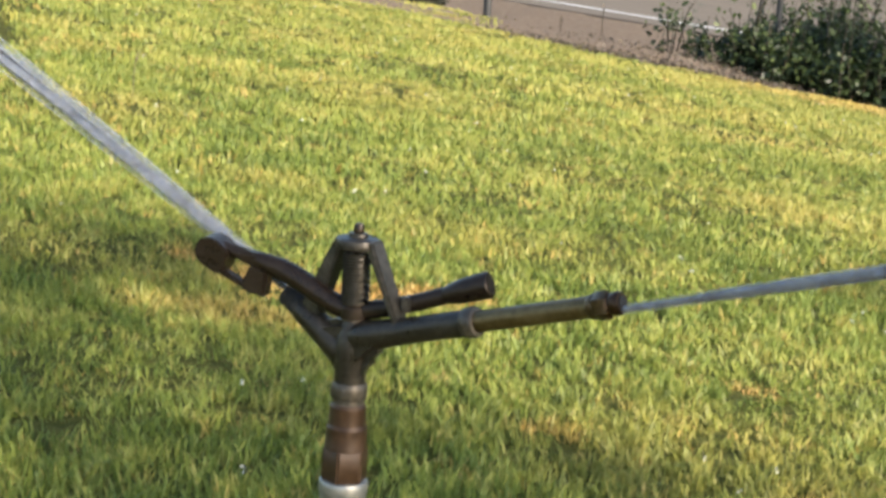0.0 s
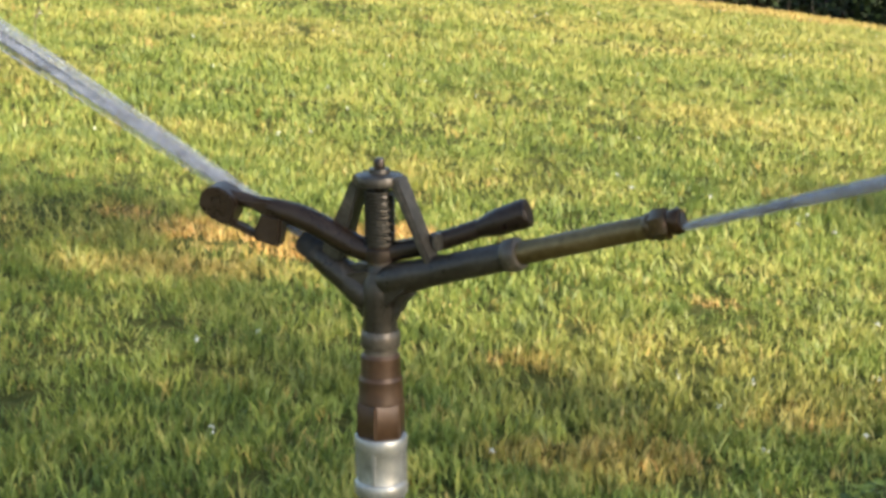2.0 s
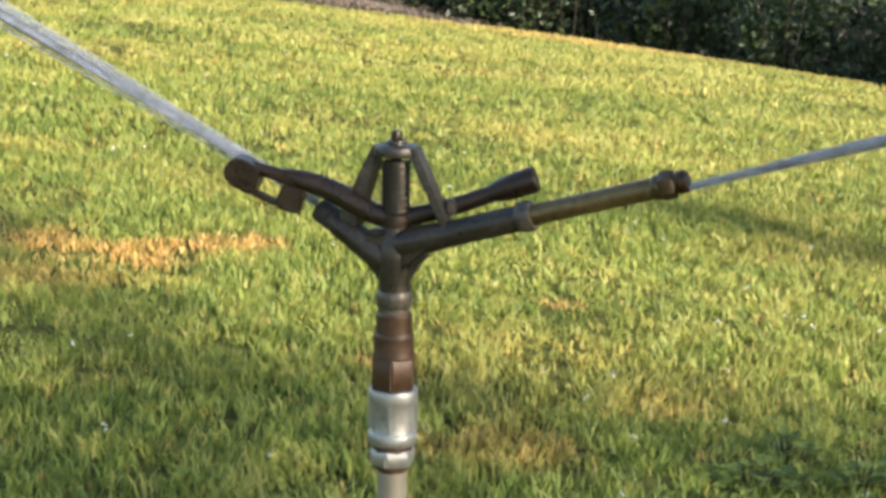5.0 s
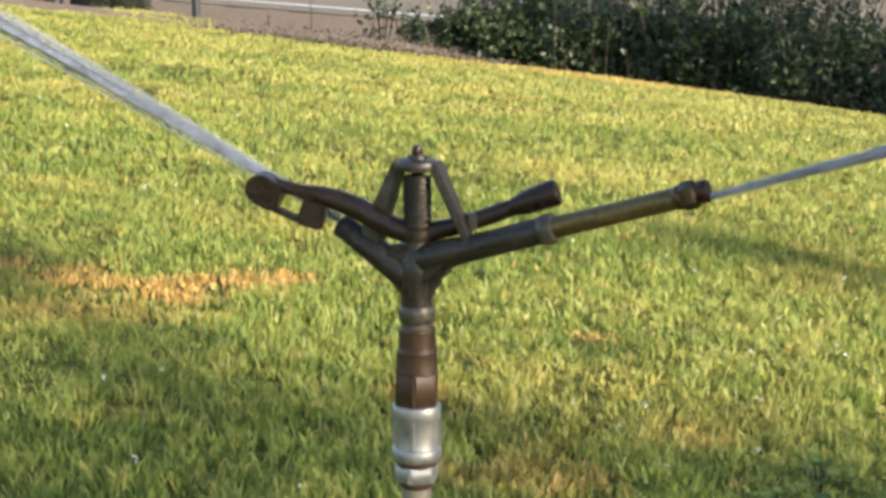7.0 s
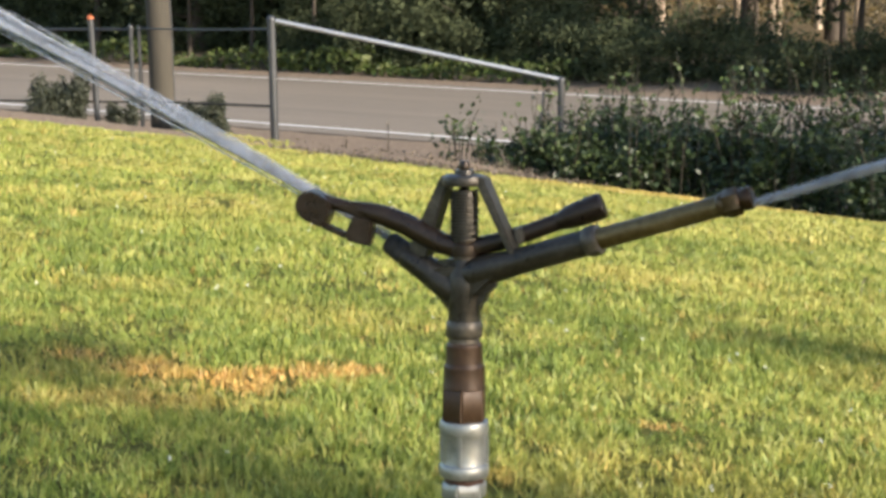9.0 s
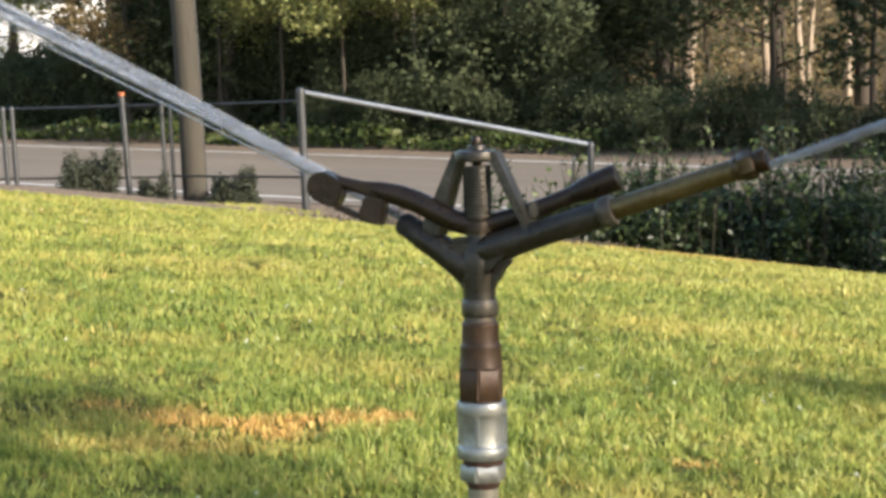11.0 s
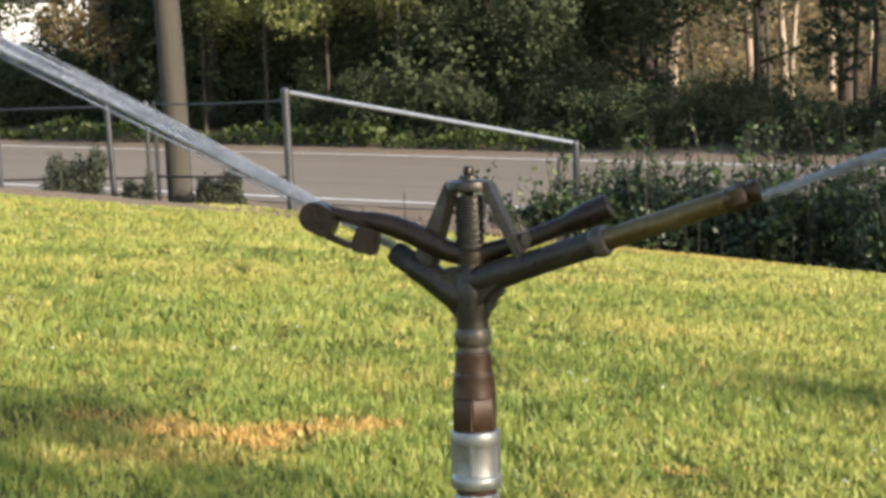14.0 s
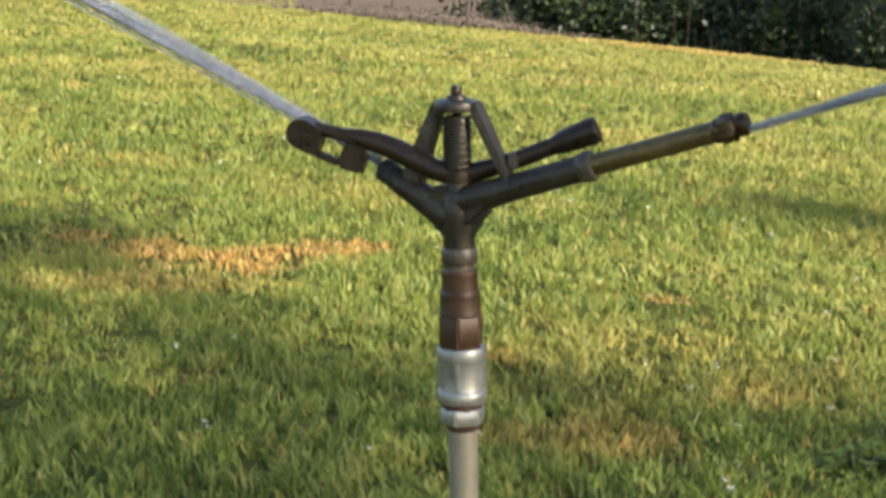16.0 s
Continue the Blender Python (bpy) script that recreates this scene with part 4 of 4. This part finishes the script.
# crowns that hang over the house's eave, the stump and the wood's thin end
for i, (a, n, h, low, cr, q) in enumerate(((-39.6, 31.6, 8.5, 0.36, 1.8, 5600), (-37.6, 31.9, 8.0, 0.47, 1.6, 5600), (-35.7, 32.3, 8.5, 0.51, 1.5, 5000), (-19.0, 31.2, 6.5, 0.34, 1.25, 4200), (-13.6, 30.4, 7.0, 0.16, 1.4, 4200), (-17.4, 33.0, 7.0, 0.40, 1.3, 2600), (-15.4, 33.5, 7.0, 0.46, 1.2, 1500))):
    x, y = road_xy(a, n)
    tree(x, y, h, 0.07, cr, q, 0.13, BARK, DARKLEAF, "dark leafy tree with hanging boughs beyond the road", 520 + i, (0, 0), low, 1.0, 9, WD, 16)
for i, (x, y) in enumerate(((-17.5, 76), (-13.0, 77), (-8.5, 75))):
    tree(x, y, 12, 0.2, 3.4, 5200, 0.26, BARK, DARKLEAF, "tall dark tree behind the white house", 540 + i, (0, 0), 0.08, 1.0, 10, WD, 20)
c = []
for i in range(5200):
    a, n = rr.uniform(-44, -16), 24.3 + abs(rr.gauss(0, 0.35))
    x, y = road_xy(a, n)
    hh = 0.45 * (0.5 + 0.5 * math.sin(a * 1.7) * math.sin(a * 0.6 + 1)) + 0.12
    c.append((x, y, float(ground_z(x, y)) + rr.uniform(0.02, hh)))
v, f3 = leaf_arrays(np.array(c), 0.13, 0.8, 0.6)
tagged(mesh_object("roadside_weeds", v, f3, WEED), "fresh green weeds along the road's far side", "weeds", kind="stuff")

c = []
for i in range(32000):
    a, n = rr.uniform(-46, 4), rr.uniform(43, 74)
    x, y = road_xy(a, n)
    hh = 0.5 + 1.3 * abs(math.sin(a * 0.9 + n * 0.4) * math.sin(n * 0.7 + a * 0.23))
    c.append((x, y, float(ground_z(x, y)) + rr.uniform(0.0, hh)))
v, f3 = leaf_arrays(np.array(c), 0.20, 0.8, 0.5)
tagged(mesh_object("hillside_scrub", v, f3, BROWNLEAF), "dry brown scrub on the slope behind the wood", "scrub", kind="stuff")

# unseen trees added behind and beside the camera to shade lawn and brambles
ST = "shade trees beside the lawn"
tree(9.62, -7.12, 9.4, 0.15, 1.15, 1650, 0.17, BARK, DARKLEAF, "unseen leafy tree added to shade the lawn", 501, (0, 0), 0.38, 0.9, 16, ST, 32)
tree(9.2, -3.29, 5.75, 0.06, 0.56, 720, 0.13, BARK, DARKLEAF, "small unseen tree added to shade the lawn", 502, (0, 0), 0.60, 0.6, 7, ST, 10)
tree(4.80, -2.98, 3.56, 0.035, 0.66, 1150, 0.075, BARK, DARKLEAF, "slender unseen tree added to shade the lawn", 507, (0, 0), 0.72, 0.7, 8, ST, 14)
tree(4.93, -2.04, 4.48, 0.03, 0.42, 350, 0.075, BARK, DARKLEAF, "slender unseen tree added to shade the lawn", 508, (0, 0), 0.80, 0.7, 7, ST, 10)
tree(5.98, -2.80, 3.66, 0.03, 0.55, 720, 0.075, BARK, DARKLEAF, "slender unseen tree added to shade the lawn", 509, (0, 0), 0.76, 0.7, 7, ST, 11)
for i, (x, y, h) in enumerate(((8.2, 9.3, 4.7), (10.0, 7.9, 5.5), (11.8, 6.5, 6.2))):
    tree(x, y, h, 0.11, 1.25, 3400, 0.15, BARK, DARKLEAF, "unseen bushy tree added to shade the brambles", 503 + i, (0, 0), 0.08, 1.0, 9, ST, 16)

# ---- lawn ----


def spots(x, y):
    """How dry the lawn is at a place: patches of scorched grass with uneven borders."""
    d = np.zeros_like(x)
    wob = 0.25 * np.sin(9 * x + 3 * np.sin(5 * y)) + 0.2 * np.sin(17 * x + 11 * y)
    # the faint entry at (0.62, 7.15) colours a sunlit patch
    for cx, cy, rx, ry, s in ((-0.33, 2.96, 0.15, 0.10, 1.0), (-0.52, 2.82, 0.20, 0.10, 0.9), (-0.71, 2.93, 0.12, 0.13, 0.8), (-0.19, 3.02, 0.09, 0.08, 0.8), (-0.89, 3.03, 0.08, 0.07, 0.9), (-0.66, 2.58, 0.28, 0.12, 0.45), (0.53, 2.58, 0.06, 0.05, 0.9), (0.62, 7.15, 0.30, 0.10, 0.35), (0.09, 2.08, 0.07, 0.05, 0.5), (0.25, 1.58, 0.22, 0.09, 0.45), (0.62, 1.85, 0.12, 0.08, 0.3), (1.8, 11.6, 1.4, 0.9, 0.45), (0.3, 1.5, 0.14, 0.07, 0.25)):
        q = ((x - cx) / rx) ** 2 + ((y - cy) / ry) ** 2
        d = np.maximum(d, s * smooth(1.35 - q * (1 + wob)))
    border = smooth((y - lawn_edge(x) + 2.2) / 2.2) * 0.5 * smooth((x - 0.2) / 1.2)
    big = np.clip(vnoise(x * 0.6, y, 0.45, 5) + 0.6 * vnoise(x, y, 0.2, 6), 0, 1)
    return np.clip(np.maximum(d, border) + 0.17 * big + 0.010 * np.maximum(y - 4, 0), 0, 1)


def sunlit_tone(x, y):
    """Sunlit patches of the lawn, painted into the blades as a paler yellow tone."""
    d = np.zeros_like(x)
    wob = 0.3 * np.sin(5 * x + 2 * np.sin(4 * y)) + 0.2 * np.sin(11 * x + 7 * y)
    for cx, cy, rx, ry in ((1.05, 5.2, 0.50, 0.30), (1.55, 4.75, 0.60, 0.22), (0.75, 7.2, 0.9, 0.30), (-0.1, 8.3, 1.2, 0.35), (-1.6, 6.6, 0.8, 0.3), (1.6, 9.0, 1.0, 0.4), (2.1, 6.3, 0.6, 0.25)):
        q = ((x - cx) / rx) ** 2 + ((y - cy) / ry) ** 2
        d = np.maximum(d, smooth(1.3 - q * (1 + wob)))
    return d


def grass_patch(y0, y1, per_m2, blades, width, height, outside=0.0):
    """Tufts of bending blades between two distances."""
    half = outside or 0.265 * (y1 + 1.55) + 0.55
    nt = int(2 * half * (y1 - y0) * per_m2)
    tx, ty = rng.uniform(-half, half, nt), rng.uniform(y0, y1, nt)
    wedge = (np.abs(tx) < 0.265 * (ty + 1.55) + 0.5) & (ty > 0.4)
    keep = (~wedge if outside else wedge) & (ty < lawn_edge(tx) + 0.14 * rng.normal(size=nt) + 0.3 * vnoise(tx, tx * 0.3, 0.22, 21) + 2.5 * np.exp(-((tx + 1.6) / 0.75) ** 2) * rng.uniform(0.2, 1.1, nt))
    tx, ty = tx[keep], ty[keep]
    thick = np.clip(vnoise(tx, ty, 0.07, 3) + 0.7 * vnoise(tx, ty, 0.16, 4), -1, 1)
    hole = vnoise(tx, ty, 0.034, 8)
    keep2 = (rng.uniform(0, 1, len(tx)) < 0.78 + 0.45 * thick) & (hole > -0.5)
    tx, ty = tx[keep2], ty[keep2]
    nt = len(tx)
    dry = np.clip(spots(tx, ty) * rng.uniform(0.5, 1.25, nt) + (rng.uniform(0, 1, nt) < 0.08) * rng.uniform(0.2, 0.6, nt), 0, 1)
    # the last term paints the sunlit patches yellower
    tone = np.clip(0.31 + 0.14 * thick[keep2] + 0.10 * rng.normal(size=nt) + 0.30 * vnoise(tx, ty, 0.055, 1) - 0.22 * (vnoise(tx, ty, 0.03, 7) < -0.45) + 0.20 * vnoise(tx, ty, 0.4, 2) - 0.10 * np.clip(vnoise(tx * 0.7, ty, 0.9, 12), 0, 1) + 0.012 * ty + 0.24 * sunlit_tone(tx, ty), 0, 0.72)
    tall = rng.uniform(0.6, 1.25, nt) * (1 - 0.3 * dry)
    lx, ly = rng.normal(0, 0.2, nt), rng.normal(0, 0.2, nt)
    rep = lambda q: np.repeat(q, blades)
    n = nt * blades
    bx, by = rep(tx) + rng.normal(0, width * 3.0, n), rep(ty) + rng.normal(0, width * 3.0, n)
    bz = ground_z(bx, by) - 0.004
    h = height * rep(tall) * rng.uniform(0.55, 1.25, n)
    dx, dy = (rep(lx) + rng.normal(0, 0.32, n)) * h, (rep(ly) + rng.normal(0, 0.32, n)) * h
    az = rng.uniform(0, 3.1416, n)
    w = width * rng.uniform(0.6, 1.3, n)
    wx, wy = np.cos(az) * w / 2, np.sin(az) * w / 2
    v = np.empty((n, 5, 3))
    v[:, 0] = np.stack([bx - wx, by - wy, bz], 1)
    v[:, 1] = np.stack([bx + wx, by + wy, bz], 1)
    mx, my, mz = bx + dx * 0.4, by + dy * 0.4, bz + h * 0.62
    v[:, 2] = np.stack([mx + wx * 0.8, my + wy * 0.8, mz], 1)
    v[:, 3] = np.stack([mx - wx * 0.8, my - wy * 0.8, mz], 1)
    v[:, 4] = np.stack([bx + dx, by + dy, bz + h], 1)
    i = np.arange(n)[:, None] * 5
    t = np.concatenate([i + (0, 1, 2), i + (0, 2, 3), i + (3, 2, 4)], 1).reshape(-1, 3)
    ob = mesh_object("lawn_grass", v.reshape(-1, 3), t, GRASS, None, False, {"dry": ("FLOAT", np.repeat(rep(dry), 5)), "tone": ("FLOAT", np.repeat(rep(tone), 5))})
    tagged(ob, "short mown lawn grass with dry patches and painted sunlit yellow ones", "grass", kind="stuff")


grass_patch(0.4, 2.6, 3300, 9, 0.0040, 0.034)
grass_patch(2.6, 4.2, 2700, 9, 0.0046, 0.033)
grass_patch(4.2, 7.0, 1350, 9, 0.0060, 0.034)
grass_patch(7.0, 11.0, 620, 9, 0.0082, 0.033)
grass_patch(11.0, 16.6, 330, 9, 0.0105, 0.030)

grass_patch(-5.0, 14.0, 110, 6, 0.0130, 0.045, 7.5)

# broad leaved weeds in the short grass


def lawn_weed(x, y, r, seed):
    """A low rosette of oval leaves on short stems."""
    q = np.random.default_rng(seed)
    t = thing("lawn_weed", (x, y, float(ground_z(x, y)) - 0.003), "low broad leaved green weed growing in the lawn", "weed", "weeds in the lawn")
    n = int(900 * r)
    ang, rad = q.uniform(0, 6.283, n), r * q.uniform(0.05, 1, n) ** 0.7
    stems = bmesh.new()
    v, f = [], []
    for i in range(n):
        tip = Vector((math.cos(ang[i]) * rad[i], math.sin(ang[i]) * rad[i], 0.012 + q.uniform(0.2, 1) * 0.055 * (1.2 - rad[i] / r)))
        out = Vector((math.cos(ang[i] + q.normal(0, 0.6)), math.sin(ang[i] + q.normal(0, 0.6)), q.uniform(-0.1, 0.6))).normalized()
        side = out.cross(Vector((0, 0, 1))).normalized()
        size = q.uniform(0.016, 0.034)
        sweep([(tip.x * 0.3, tip.y * 0.3, 0), tuple(tip)], [0.0012, 0.0008], 3, False, 1.0, stems)
        k = len(v)
        for a, w, sink in ((0, 0.05, 0), (0.3, 0.34, 0), (0.65, 0.30, 0.02), (1.0, 0.02, 0.16)):
            c = tip + out * size * a - Vector((0, 0, size * sink))
            for g in (-1, 0, 1):
                v.append(c + side * size * w * g + Vector((0, 0, size * 0.10 * abs(g))))
        for a in range(3):
            for g in range(2):
                p0 = k + a * 3 + g
                f += [(p0, p0 + 1, p0 + 4), (p0, p0 + 4, p0 + 3)]
    part("stem", stems, CANE, t)
    mesh_object("leaves", np.array(v), np.array(f), LAWNWEED, t, True)


for i, (x, y, r) in enumerate(((0.79, 1.58, 0.06), (0.70, 1.43, 0.07), (0.90, 1.46, 0.05))):
    lawn_weed(x, y, r, 600 + i)

# single tall stalks in the lawn
for i, (x, y, h) in enumerate(((-1.73, 5.3, 0.20), (1.55, 5.0, 0.10))):
    z = float(ground_z(x, y)) - 0.01
    st = thing("grass_stalk", (x, y, z), "single pale dry grass stalk standing in the lawn", "grass stalk", "stalks in the lawn")
    part("stem", sweep([(0, 0, 0), (0.003, 0, h * 0.5), (0.010, 0.004, h)], [0.0022, 0.0018, 0.0012], 6), DRYWEED, st)
    v, f3 = leaf_arrays(np.array([(0.010 + 0.002 * q, 0.004, h * (0.8 + 0.03 * q)) for q in range(8)]), 0.014, 1, 2.0)
    mesh_object("seed_head", v, f3, DRYWEED, st)

# dry stalks and litter on the verge
c = []
for i in range(5200):
    x = rr.uniform(-1.3, 1.5)
    y = float(lawn_edge(x)) + abs(rr.gauss(0.1, 0.8)) + 0.25 * math.sin(2.3 * x)
    if x * ROAD_N[0] + y * ROAD_N[1] > 15.8 or rr.random() > smooth((x + 1.3) / 1.2) * smooth((1.6 - x) / 0.9):
        continue
    c.append((x, y, float(ground_z(x, y)) + rr.uniform(0, 0.05)))
v, f3 = leaf_arrays(np.array(c), 0.032, 0.8, 0.8)
tagged(mesh_object("verge_litter", v, f3, DRYWEED), "dry stalks and litter on the verge", "dry weeds", kind="stuff")

# small white dots in the grass, painted in place of dew glints
c = []
for i in range(110):
    y = rr.uniform(1.2, 11)
    x = rr.uniform(-1, 1) * (0.25 * (y + 1.5) + 0.3)
    z = float(ground_z(x, y)) + rr.uniform(0.025, 0.045)
    for q in range(7):
        c.append((x + rr.gauss(0, 0.003), y + rr.gauss(0, 0.003), z + rr.gauss(0, 0.003)))
v, f3 = leaf_arrays(np.array(c), 0.0065, 1.0, 0.3)
tagged(mesh_object("dew_glints", v, f3, GLINT), "tiny white specks painting glints of dew in the lawn", "clover", kind="stuff")

# dry stalks standing on the verge
for i, (x, y, h) in enumerate(((-0.33, 16.0, 0.42), (-0.75, 16.6, 0.25), (0.25, 15.7, 0.3))):
    z = float(ground_z(x, y)) - 0.01
    st = thing("weed_stalk", (x, y, z), "single dry brown weed stalk on the verge", "weed stalk", "stalks on the verge")
    part("stem", sweep([(0, 0, 0), (0.004, 0, h * 0.5), (0.0, 0.006, h)], [0.006, 0.005, 0.003], 6), CANE, st)
    v, f3 = leaf_arrays(np.array([(0.004 * math.sin(q), 0.004 * math.cos(q), h * (0.45 + 0.05 * q)) for q in range(11)]), 0.035, 1, 1.0)
    mesh_object("dry_leaf", v, f3, DRYWEED, st)
